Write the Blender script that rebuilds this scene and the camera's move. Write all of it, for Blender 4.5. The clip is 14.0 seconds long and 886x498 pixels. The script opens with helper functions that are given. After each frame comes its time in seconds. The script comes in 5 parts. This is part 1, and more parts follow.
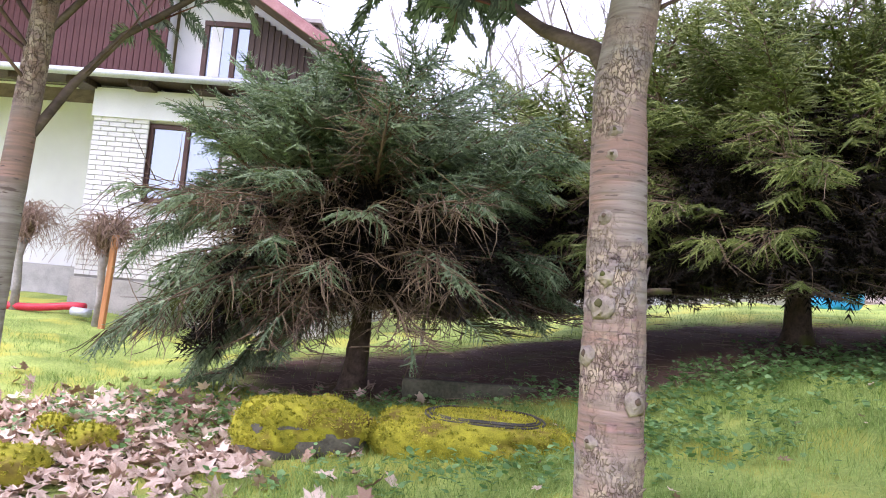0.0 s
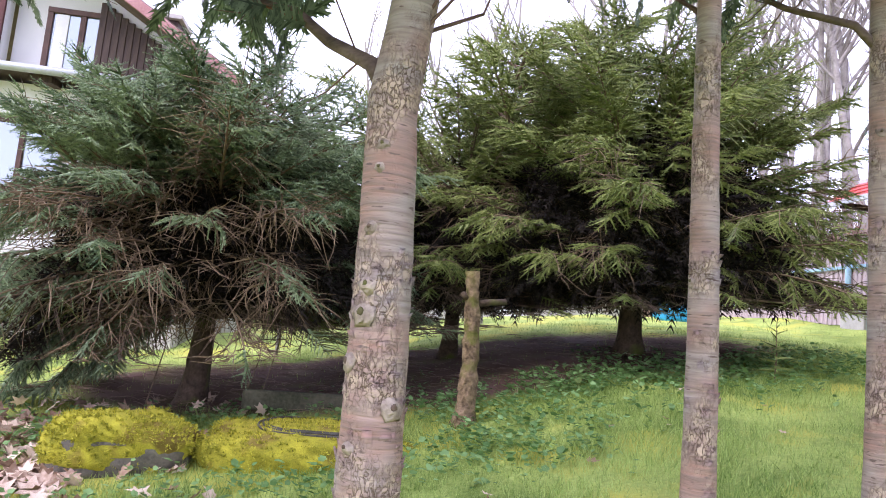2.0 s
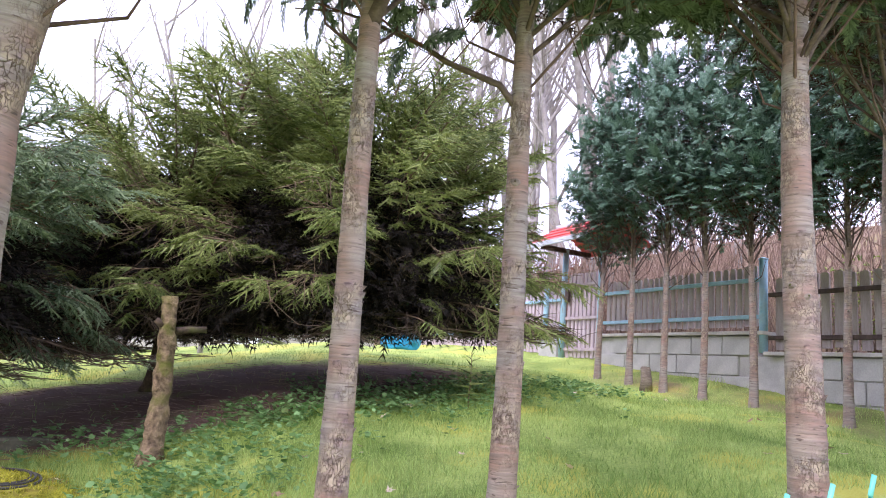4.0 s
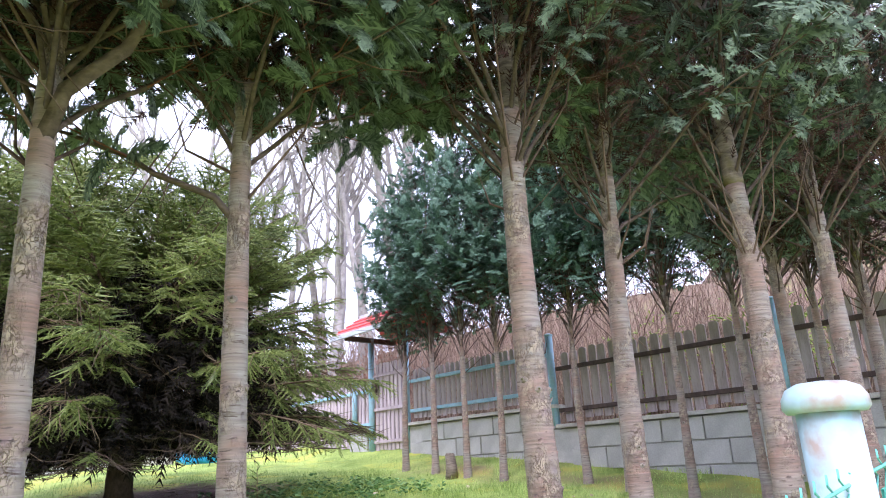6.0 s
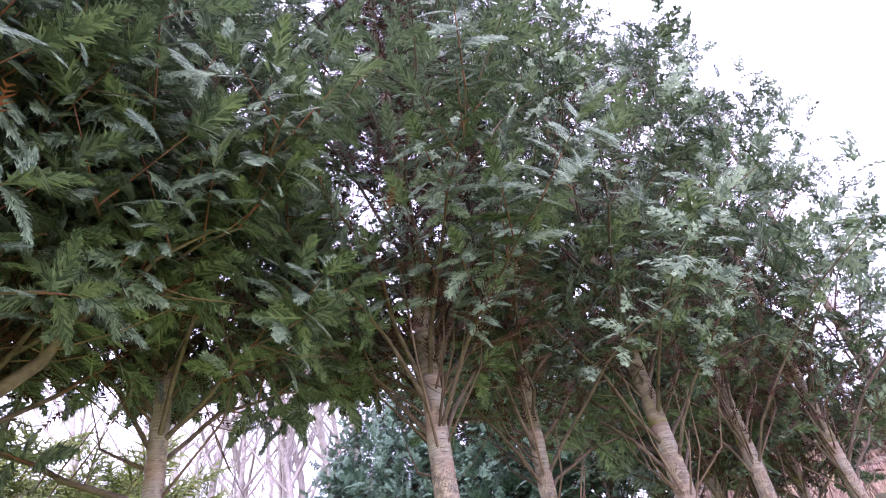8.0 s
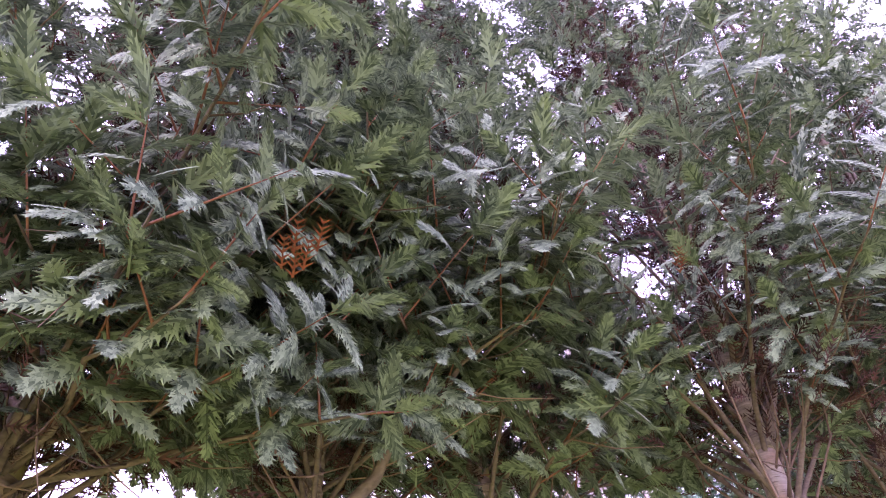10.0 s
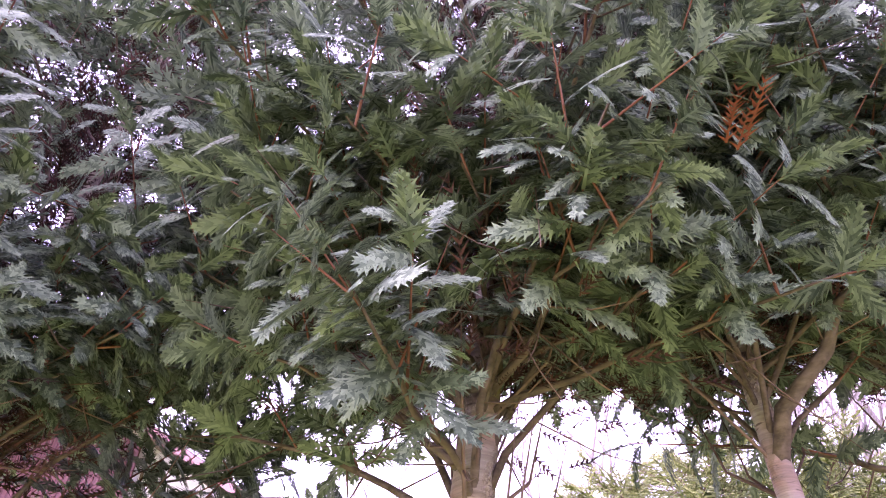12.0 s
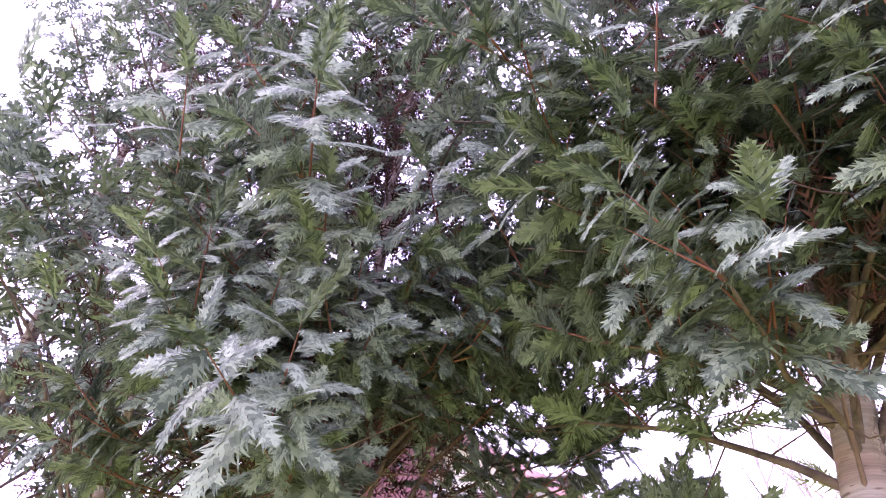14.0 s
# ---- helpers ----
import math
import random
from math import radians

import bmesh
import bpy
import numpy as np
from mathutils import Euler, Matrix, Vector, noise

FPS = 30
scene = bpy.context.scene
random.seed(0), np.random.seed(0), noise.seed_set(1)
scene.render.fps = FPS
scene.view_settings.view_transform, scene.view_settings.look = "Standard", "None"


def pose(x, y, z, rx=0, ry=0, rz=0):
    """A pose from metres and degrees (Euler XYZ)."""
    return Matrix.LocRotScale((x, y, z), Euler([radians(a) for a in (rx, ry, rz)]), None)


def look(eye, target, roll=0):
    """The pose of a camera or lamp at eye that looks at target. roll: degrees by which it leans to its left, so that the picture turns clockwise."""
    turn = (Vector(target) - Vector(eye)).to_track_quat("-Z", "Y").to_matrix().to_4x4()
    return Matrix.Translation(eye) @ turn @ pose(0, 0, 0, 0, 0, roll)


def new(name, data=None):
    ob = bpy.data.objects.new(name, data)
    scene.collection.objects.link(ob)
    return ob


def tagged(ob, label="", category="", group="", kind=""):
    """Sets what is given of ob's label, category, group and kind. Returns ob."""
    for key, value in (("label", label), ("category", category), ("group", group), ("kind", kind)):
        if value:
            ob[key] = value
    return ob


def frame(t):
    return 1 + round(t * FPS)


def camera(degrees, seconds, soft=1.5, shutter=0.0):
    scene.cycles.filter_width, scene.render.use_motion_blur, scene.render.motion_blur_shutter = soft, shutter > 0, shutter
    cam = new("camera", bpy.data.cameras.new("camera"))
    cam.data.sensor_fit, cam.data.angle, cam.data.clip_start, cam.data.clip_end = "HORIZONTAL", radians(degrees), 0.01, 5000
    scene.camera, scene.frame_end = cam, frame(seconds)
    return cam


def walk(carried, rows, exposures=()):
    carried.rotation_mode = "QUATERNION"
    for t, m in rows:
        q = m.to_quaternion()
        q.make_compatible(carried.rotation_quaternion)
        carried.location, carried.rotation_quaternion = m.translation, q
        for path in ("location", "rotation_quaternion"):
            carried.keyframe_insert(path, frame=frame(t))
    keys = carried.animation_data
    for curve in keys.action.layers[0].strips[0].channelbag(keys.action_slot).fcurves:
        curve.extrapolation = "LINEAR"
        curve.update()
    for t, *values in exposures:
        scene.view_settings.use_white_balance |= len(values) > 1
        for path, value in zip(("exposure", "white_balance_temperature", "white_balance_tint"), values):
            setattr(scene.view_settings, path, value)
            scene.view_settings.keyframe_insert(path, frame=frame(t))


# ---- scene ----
cam = camera(66.0, 14.0, soft=1.0)
PATH = [
    (0, (0.092, 0.079, 1.429), (-0.017, 2.07, 1.588), 5.1),
    (0.5, (0.146, 0.092, 1.43), (0.102, 2.084, 1.603), 5.2),
    (1, (0.215, 0.091, 1.436), (0.246, 2.082, 1.629), 5.4),
    (1.5, (0.279, 0.072, 1.45), (0.399, 2.058, 1.658), 5.4),
    (2, (0.364, 0.044, 1.448), (0.602, 2.018, 1.669), 5.4),
    (2.5, (0.453, 0.035, 1.455), (0.822, 1.986, 1.694), 5.4),
    (3, (0.545, 0.02, 1.463), (1.074, 1.929, 1.735), 5.5),
    (3.5, (0.635, 0.011, 1.477), (1.352, 1.851, 1.794), 5.4),
    (3.7, (0.655, 0.005, 1.479), (1.45, 1.811, 1.81), 5.0),
    (4, (0.657, -0.006, 1.483), (1.568, 1.737, 1.848), 4.9),
    (4.2, (0.663, -0.007, 1.493), (1.637, 1.697, 1.874), 4.5),
    (6.3, (0.987, -0.206, 1.611), (2.306, 1.127, 2.307), -3.1),
    (6.5, (0.961, -0.264, 1.575), (2.291, 1.023, 2.331), -3.3),
    (7, (0.977, -0.299, 1.584), (2.325, 0.859, 2.502), -6.6),
    (7.2, (0.965, -0.33, 1.567), (2.304, 0.776, 2.558), -7.6),
    (9.3, (0.968, -0.215, 1.786), (1.800, 0.887, 3.233), -9.1),
    (9.5, (0.950, -0.198, 1.783), (1.700, 0.943, 3.244), -7.5),
    (10, (0.901, -0.157, 1.771), (1.471, 1.097, 3.221), -3.8),
    (10.5, (0.860, -0.116, 1.766), (1.268, 1.252, 3.168), -0.8),
    (11, (0.740, -0.059, 1.751), (0.995, 1.390, 3.104), 0.1),
    (11.5, (0.592, -0.031, 1.739), (0.679, 1.466, 3.063), 0.7),
    (12, (0.476, -0.023, 1.728), (0.375, 1.488, 3.035), 1.3),
    (12.5, (0.399, -0.058, 1.725), (0.142, 1.443, 3.022), 1.5),
    (12.7, (0.347, -0.078, 1.720), (0.048, 1.400, 3.034), 0.8),
    (13, (0.313, -0.116, 1.719), (-0.100, 1.351, 3.014), 2.4),
    (13.5, (0.265, -0.144, 1.720), (-0.308, 1.282, 3.000), 3.3),
    (14, (0.241, -0.164, 1.703), (-0.486, 1.233, 2.938), 3.8),
]
EXPOSURES = [(0.0, 1.02, 5980, 30), (4.2, 1.17, 5950, 28), (6.5, 1.22, 5750, 22), (9.4, 2.0, 5880, 72), (12.0, 2.08, 5900, 76), (14.0, 1.97, 5880, 71)]
walk(cam, [(t, look(eye, target, roll)) for t, eye, target, roll in PATH], EXPOSURES)

# ---- light ----
world = bpy.data.worlds.new("overcast_sky")
scene.world = world
world.use_nodes = True
wn, wl = world.node_tree.nodes, world.node_tree.links
sky = wn.new("ShaderNodeTexSky")
sky.sky_type, sky.sun_disc = "NISHITA", False
sky.sun_elevation, sky.sun_rotation = radians(49), radians(238)
sky.air_density, sky.dust_density, sky.ozone_density = 1.0, 4.0, 1.0
cloud = wn.new("ShaderNodeMix")
cloud.data_type = "RGBA"
cloud.inputs["Factor"].default_value = 0.82
cloud.inputs["B"].default_value = (8.7, 9.1, 10.6, 1)
wl.new(sky.outputs["Color"], cloud.inputs["A"])
wl.new(cloud.outputs["Result"], wn["Background"].inputs["Color"])
wn["Background"].inputs["Strength"].default_value = 0.15
sun = new("sun", bpy.data.lights.new("sun", "SUN"))
sun.data.energy, sun.data.angle, sun.data.color = 1.5, radians(30), (1.0, 0.97, 0.92)
sun.matrix_world = look((-8, -5, 11), (0, 0, 0))


# ---- materials ----
def material(name, dark, light, rough=0.8, scale=6.0, fine=60.0, bump=0.3, stretch=(1, 1, 1), spec=0.3, island=0.0, metal=0.0, third=None, patch=2.0, subsurface=0.0, step=0.01):
    """A surface of two tones, mottled at two scales, with fine relief; island: how far single leaves or pieces differ."""
    m = bpy.data.materials.new(name)
    m.use_nodes = True
    n, l = m.node_tree.nodes, m.node_tree.links
    b = n["Principled BSDF"]
    b.inputs["Roughness"].default_value, b.inputs["Metallic"].default_value = rough, metal
    b.inputs["Specular IOR Level"].default_value = spec
    tc, mp = n.new("ShaderNodeTexCoord"), n.new("ShaderNodeMapping")
    mp.inputs["Scale"].default_value = stretch
    l.new(tc.outputs["Object"], mp.inputs["Vector"])
    big, small = n.new("ShaderNodeTexNoise"), n.new("ShaderNodeTexNoise")
    big.inputs["Scale"].default_value, small.inputs["Scale"].default_value = scale, fine
    big.inputs["Detail"].default_value, small.inputs["Detail"].default_value = 4, 3
    l.new(mp.outputs["Vector"], big.inputs["Vector"])
    l.new(mp.outputs["Vector"], small.inputs["Vector"])
    add = n.new("ShaderNodeMath")
    add.operation = "MULTIPLY_ADD"
    l.new(small.outputs["Fac"], add.inputs[0])
    add.inputs[1].default_value = 0.5
    l.new(big.outputs["Fac"], add.inputs[2])
    top = add.outputs[0]
    if island:
        g = n.new("ShaderNodeNewGeometry")
        more = n.new("ShaderNodeMath")
        more.operation = "MULTIPLY_ADD"
        l.new(g.outputs["Random Per Island"], more.inputs[0])
        more.inputs[1].default_value = island
        l.new(top, more.inputs[2])
        less = n.new("ShaderNodeMath")
        less.operation = "SUBTRACT"
        l.new(more.outputs[0], less.inputs[0])
        less.inputs[1].default_value = island / 2
        top = less.outputs[0]
    span = n.new("ShaderNodeMapRange")
    span.inputs["From Min"].default_value, span.inputs["From Max"].default_value = 0.52, 0.98
    l.new(top, span.inputs["Value"])
    mix = n.new("ShaderNodeMix")
    mix.data_type = "RGBA"
    mix.inputs["A"].default_value, mix.inputs["B"].default_value = (*dark, 1), (*light, 1)
    l.new(span.outputs["Result"], mix.inputs["Factor"])
    colour = mix.outputs["Result"]
    if third:
        p = n.new("ShaderNodeTexNoise")
        p.inputs["Scale"].default_value, p.inputs["Detail"].default_value = patch, 5
        l.new(tc.outputs["Object"], p.inputs["Vector"])
        edge = n.new("ShaderNodeMapRange")
        edge.inputs["From Min"].default_value, edge.inputs["From Max"].default_value = 0.52, 0.64
        l.new(p.outputs["Fac"], edge.inputs["Value"])
        over = n.new("ShaderNodeMix")
        over.data_type = "RGBA"
        over.inputs["B"].default_value = (*third, 1)
        l.new(colour, over.inputs["A"])
        l.new(edge.outputs["Result"], over.inputs["Factor"])
        colour = over.outputs["Result"]
    l.new(colour, b.inputs["Base Color"])
    if bump:
        bp = n.new("ShaderNodeBump")
        bp.inputs["Strength"].default_value, bp.inputs["Distance"].default_value = bump, step
        l.new(top, bp.inputs["Height"])
        l.new(bp.outputs["Normal"], b.inputs["Normal"])
    return m


def leafy(m, amount=0.35):
    """Lets part of the light through the blades."""
    n, l = m.node_tree.nodes, m.node_tree.links
    b, out = n["Principled BSDF"], n["Material Output"]
    tr, mx = n.new("ShaderNodeBsdfTranslucent"), n.new("ShaderNodeMixShader")
    l.new(b.inputs["Base Color"].links[0].from_socket, tr.inputs["Color"])
    mx.inputs["Fac"].default_value = amount
    l.new(b.outputs[0], mx.inputs[1])
    l.new(tr.outputs[0], mx.inputs[2])
    l.new(mx.outputs[0], out.inputs["Surface"])
    return m


def bark(name):
    """Cypress bark: grey and pinkish sheets, fine level lines, dark dashes, and cracked flaking patches."""
    m = bpy.data.materials.new(name)
    m.use_nodes = True
    n, l = m.node_tree.nodes, m.node_tree.links
    b = n["Principled BSDF"]
    b.inputs["Roughness"].default_value, b.inputs["Specular IOR Level"].default_value = 0.7, 0.25
    tc = n.new("ShaderNodeTexCoord")

    def noise_at(scale, stretch, detail=4, distort=0.0):
        mp, t = n.new("ShaderNodeMapping"), n.new("ShaderNodeTexNoise")
        mp.inputs["Scale"].default_value = stretch
        l.new(tc.outputs["Object"], mp.inputs["Vector"])
        l.new(mp.outputs["Vector"], t.inputs["Vector"])
        t.inputs["Scale"].default_value, t.inputs["Detail"].default_value, t.inputs["Distortion"].default_value = scale, detail, distort
        return t.outputs["Fac"]

    def span(value, lo, hi, a=0.0, c=1.0):
        r = n.new("ShaderNodeMapRange")
        r.inputs["From Min"].default_value, r.inputs["From Max"].default_value = lo, hi
        r.inputs["To Min"].default_value, r.inputs["To Max"].default_value = a, c
        l.new(value, r.inputs["Value"])
        return r.outputs["Result"]

    def blend(fac, a, c, mode="MIX"):
        x = n.new("ShaderNodeMix")
        x.data_type, x.blend_type = "RGBA", mode
        for slot, value in (("Factor", fac), ("A", a), ("B", c)):
            if isinstance(value, bpy.types.NodeSocket):
                l.new(value, x.inputs[slot])
            elif slot == "Factor":
                x.inputs[slot].default_value = value
            else:
                x.inputs[slot].default_value = (*value, 1)
        return x.outputs["Result"]

    def times(a, c):
        x = n.new("ShaderNodeMath")
        x.operation = "MULTIPLY"
        l.new(a, x.inputs[0])
        l.new(c, x.inputs[1])
        return x.outputs[0]

    sheet = blend(span(noise_at(3.2, (1, 1, 1.6), 3), 0.42, 0.60), (0.34, 0.305, 0.27), (0.34, 0.21, 0.165))
    lines = noise_at(6, (1.2, 1.2, 16), 5, 0.3)
    col = blend(span(lines, 0.32, 0.68, 0.0, 0.75), sheet, (0.165, 0.13, 0.11))
    dash = span(noise_at(9, (2.2, 2.2, 13), 2), 0.63, 0.69)
    col = blend(dash, col, (0.13, 0.095, 0.08))
    flakes = span(noise_at(4.5, (1, 1, 1.0), 5), 0.49, 0.60)
    vo, mp = n.new("ShaderNodeTexVoronoi"), n.new("ShaderNodeMapping")
    vo.feature = "DISTANCE_TO_EDGE"
    vo.inputs["Scale"].default_value, vo.inputs["Randomness"].default_value = 52, 1.0
    mp.inputs["Scale"].default_value = (1.5, 1.5, 0.8)
    warp, shift = n.new("ShaderNodeTexNoise"), n.new("ShaderNodeMix")
    warp.inputs["Scale"].default_value = 35
    shift.data_type = "RGBA"
    shift.inputs["Factor"].default_value = 0.06
    l.new(tc.outputs["Object"], mp.inputs["Vector"])
    l.new(mp.outputs["Vector"], warp.inputs["Vector"])
    l.new(mp.outputs["Vector"], shift.inputs["A"])
    l.new(warp.outputs["Color"], shift.inputs["B"])
    l.new(shift.outputs["Result"], vo.inputs["Vector"])
    crack = times(span(vo.outputs["Distance"], 0.0, 0.10, 0.95, 0.0), flakes)
    plate = times(span(noise_at(30, (1, 1, 1), 3), 0.45, 0.6), flakes)
    col = blend(plate, col, (0.44, 0.35, 0.26))
    col = blend(crack, col, (0.15, 0.10, 0.075))
    l.new(col, b.inputs["Base Color"])
    bp = n.new("ShaderNodeBump")
    bp.inputs["Strength"].default_value, bp.inputs["Distance"].default_value = 0.9, 0.007
    rel = n.new("ShaderNodeMath")
    rel.operation = "SUBTRACT"
    l.new(lines, rel.inputs[0])
    l.new(crack, rel.inputs[1])
    l.new(rel.outputs[0], bp.inputs["Height"])
    l.new(bp.outputs["Normal"], b.inputs["Normal"])
    return m


CYPRESS_BARK = bark("cypress_bark")
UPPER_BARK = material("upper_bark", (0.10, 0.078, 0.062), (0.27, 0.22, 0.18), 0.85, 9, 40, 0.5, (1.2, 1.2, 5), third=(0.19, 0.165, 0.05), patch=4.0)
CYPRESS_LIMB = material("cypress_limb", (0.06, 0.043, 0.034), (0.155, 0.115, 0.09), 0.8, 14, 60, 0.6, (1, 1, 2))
KNOT = material("knot_wood", (0.17, 0.135, 0.11), (0.40, 0.34, 0.28), 0.85, 20, 90, 1.0)
SCALE_GREEN = leafy(material("cypress_leaf", (0.048, 0.074, 0.050), (0.215, 0.282, 0.190), 0.6, 1.5, 30, 0, spec=0.12, island=0.5), 0.15)
HEDGE_GREEN = leafy(material("hedge_leaf", (0.045, 0.10, 0.066), (0.17, 0.27, 0.185), 0.55, 1.5, 30, 0, spec=0.2, island=0.5), 0.2)
DEAD_TWIG = material("dead_twig", (0.065, 0.042, 0.034), (0.18, 0.12, 0.09), 0.9, 8, 50, 0.2, island=0.4)
RED_STEM = material("shoot_stem", (0.11, 0.042, 0.026), (0.24, 0.10, 0.062), 0.8, 12, 60, 0.3)
RUST_LEAF = material("withered_leaf", (0.13, 0.035, 0.02), (0.30, 0.085, 0.05), 0.8, 8, 50, 0)
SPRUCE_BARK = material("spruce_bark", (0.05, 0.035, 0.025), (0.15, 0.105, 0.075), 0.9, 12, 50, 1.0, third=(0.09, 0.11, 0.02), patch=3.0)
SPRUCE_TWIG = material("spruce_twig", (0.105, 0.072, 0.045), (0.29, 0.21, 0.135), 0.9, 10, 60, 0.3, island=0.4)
NEEDLE_BLUE = leafy(material("spruce_needle", (0.10, 0.16, 0.08), (0.38, 0.48, 0.28), 0.5, 0.9, 20, 0, spec=0.4, island=0.5), 0.32)
NEEDLE_GOLD = leafy(material("spruce_needle_yellowish", (0.12, 0.17, 0.045), (0.40, 0.46, 0.15), 0.5, 0.9, 20, 0, spec=0.4, island=0.5), 0.35)
# reddish-brown dead sprays, their colour darkened by the crown's maroon inner shade
SHADE_CORE_RED = material("inner_shade_twigs", (0.020, 0.009, 0.008), (0.075, 0.030, 0.026), 0.95, 4, 30, 0, island=0.5)
# near-black, since the spruce crowns' inner shade is put into this colour
SHADE_CORE_BLACK = material("black_shade_core", (0.012, 0.010, 0.008), (0.032, 0.024, 0.019), 0.95, 4, 30, 0, island=0.5)
ROOF_BROWN = material("brown_roof_tile", (0.10, 0.07, 0.06), (0.22, 0.16, 0.13), 0.8, 4, 30, 0.3)
GREY_BARK = material("grey_bark", (0.20, 0.18, 0.16), (0.40, 0.37, 0.34), 0.9, 5, 30, 0.4)
MOSS = material("moss", (0.20, 0.20, 0.015), (0.52, 0.48, 0.04), 0.95, 9, 120, 1.0, third=(0.20, 0.15, 0.03), patch=4.0)
STONE = material("stone", (0.08, 0.075, 0.06), (0.22, 0.20, 0.16), 0.9, 8, 60, 0.8)
GRASS = leafy(material("grass_blade", (0.17, 0.28, 0.06), (0.48, 0.60, 0.19), 0.6, 0.8, 12, 0, island=0.5), 0.3)
WEED = leafy(material("weed_leaf", (0.12, 0.24, 0.07), (0.28, 0.46, 0.18), 0.55, 2, 20, 0, island=0.5), 0.3)
FERN = leafy(material("fern_leaf", (0.07, 0.13, 0.03), (0.19, 0.27, 0.08), 0.6, 2, 20, 0, island=0.4), 0.3)
DRY_LEAF = material("dry_leaf", (0.32, 0.20, 0.13), (0.74, 0.59, 0.46), 0.7, 2, 40, 0.2, island=0.7)
PLASTER = material("white_plaster", (0.72, 0.72, 0.70), (0.84, 0.84, 0.83), 0.9, 1.5, 80, 0.15)
BRICK = material("white_brick", (0.62, 0.61, 0.58), (0.82, 0.81, 0.79), 0.85, 5, 50, 0.4)
JOINT = material("mortar", (0.36, 0.35, 0.33), (0.52, 0.50, 0.48), 0.95, 6, 60, 0.3)
CLADDING = material("brown_cladding", (0.065, 0.022, 0.022), (0.135, 0.05, 0.047), 0.6, 4, 30, 0.3, (6, 6, 0.5))
DARK_WOOD = material("dark_wood", (0.04, 0.025, 0.022), (0.10, 0.065, 0.05), 0.6, 4, 30, 0.3, (6, 6, 0.5))
FRAME_BROWN = material("brown_frame", (0.07, 0.035, 0.025), (0.12, 0.06, 0.045), 0.45, 6, 30, 0.1)
RED_TILE = material("red_tile", (0.42, 0.05, 0.05), (0.62, 0.11, 0.10), 0.5, 3, 40, 0.2)
GREY_TRIM = material("zinc", (0.38, 0.40, 0.42), (0.55, 0.57, 0.60), 0.45, 3, 40, 0.1, metal=0.3)
SLATE = material("blue_grey_stone", (0.16, 0.20, 0.25), (0.30, 0.36, 0.43), 0.7, 4, 40, 0.4)
PALE_STONE = material("pale_stone", (0.36, 0.34, 0.31), (0.55, 0.52, 0.47), 0.9, 4, 40, 0.5)
PALING = material("weathered_paling", (0.20, 0.16, 0.145), (0.40, 0.34, 0.32), 0.85, 4, 40, 0.4, (5, 5, 0.6), island=0.4)
PALING_PINK = material("lilac_paling", (0.32, 0.25, 0.26), (0.52, 0.43, 0.45), 0.8, 4, 40, 0.3, (5, 5, 0.6), island=0.3)
BLUE_PAINT = material("light_blue_paint", (0.22, 0.40, 0.50), (0.36, 0.54, 0.64), 0.5, 4, 40, 0.2, third=(0.30, 0.42, 0.48), patch=6)
BLOCK = material("concrete_block", (0.34, 0.33, 0.31), (0.50, 0.49, 0.46), 0.95, 3, 60, 0.4)
SOIL_CLAY = material("clay", (0.30, 0.20, 0.11), (0.45, 0.32, 0.19), 0.95, 4, 50, 0.5)
MESH_GREEN = material("turquoise_wire", (0.10, 0.42, 0.36), (0.18, 0.56, 0.48), 0.4, 10, 60, 0.1)
SCREEN_GREEN = leafy(material("turquoise_screen", (0.10, 0.42, 0.36), (0.20, 0.60, 0.50), 0.6, 3, 60, 0.1), 0.4)
PALE_BLUE = material("pale_blue_enamel", (0.30, 0.44, 0.50), (0.44, 0.58, 0.63), 0.4, 4, 40, 0.1, third=(0.34, 0.28, 0.24), patch=9)
ORANGE_WOOD = material("orange_wood", (0.40, 0.16, 0.06), (0.60, 0.28, 0.12), 0.7, 6, 40, 0.3, (5, 5, 0.6))
RED_HOSE = material("red_plastic", (0.55, 0.03, 0.05), (0.70, 0.06, 0.09), 0.35, 6, 40, 0.05)
BLUE_TARP = material("blue_tarpaulin", (0.02, 0.30, 0.60), (0.06, 0.45, 0.78), 0.4, 5, 40, 0.3)
WHITE_PAINT = material("white_paint", (0.74, 0.74, 0.74), (0.82, 0.82, 0.82), 0.5, 4, 40, 0.05)
RUBBER = material("black_rubber", (0.05, 0.048, 0.04), (0.13, 0.12, 0.10), 0.7, 8, 60, 0.3)
BRUSH = material("brushwood", (0.17, 0.11, 0.08), (0.38, 0.27, 0.20), 0.95, 4, 40, 0.2, island=0.5)
GREEN_BUSH = leafy(material("bush_leaf", (0.10, 0.18, 0.02), (0.36, 0.45, 0.08), 0.6, 2, 20, 0, island=0.5), 0.3)
GLASS = bpy.data.materials.new("window_glass")
GLASS.use_nodes = True
GLASS.node_tree.nodes["Principled BSDF"].inputs["Base Color"].default_value = (0.35, 0.40, 0.44, 1)
GLASS.node_tree.nodes["Principled BSDF"].inputs["Roughness"].default_value = 0.04
GLASS.node_tree.nodes["Principled BSDF"].inputs["Specular IOR Level"].default_value = 1.0
GLASS.node_tree.nodes["Principled BSDF"].inputs["Metallic"].default_value = 0.6


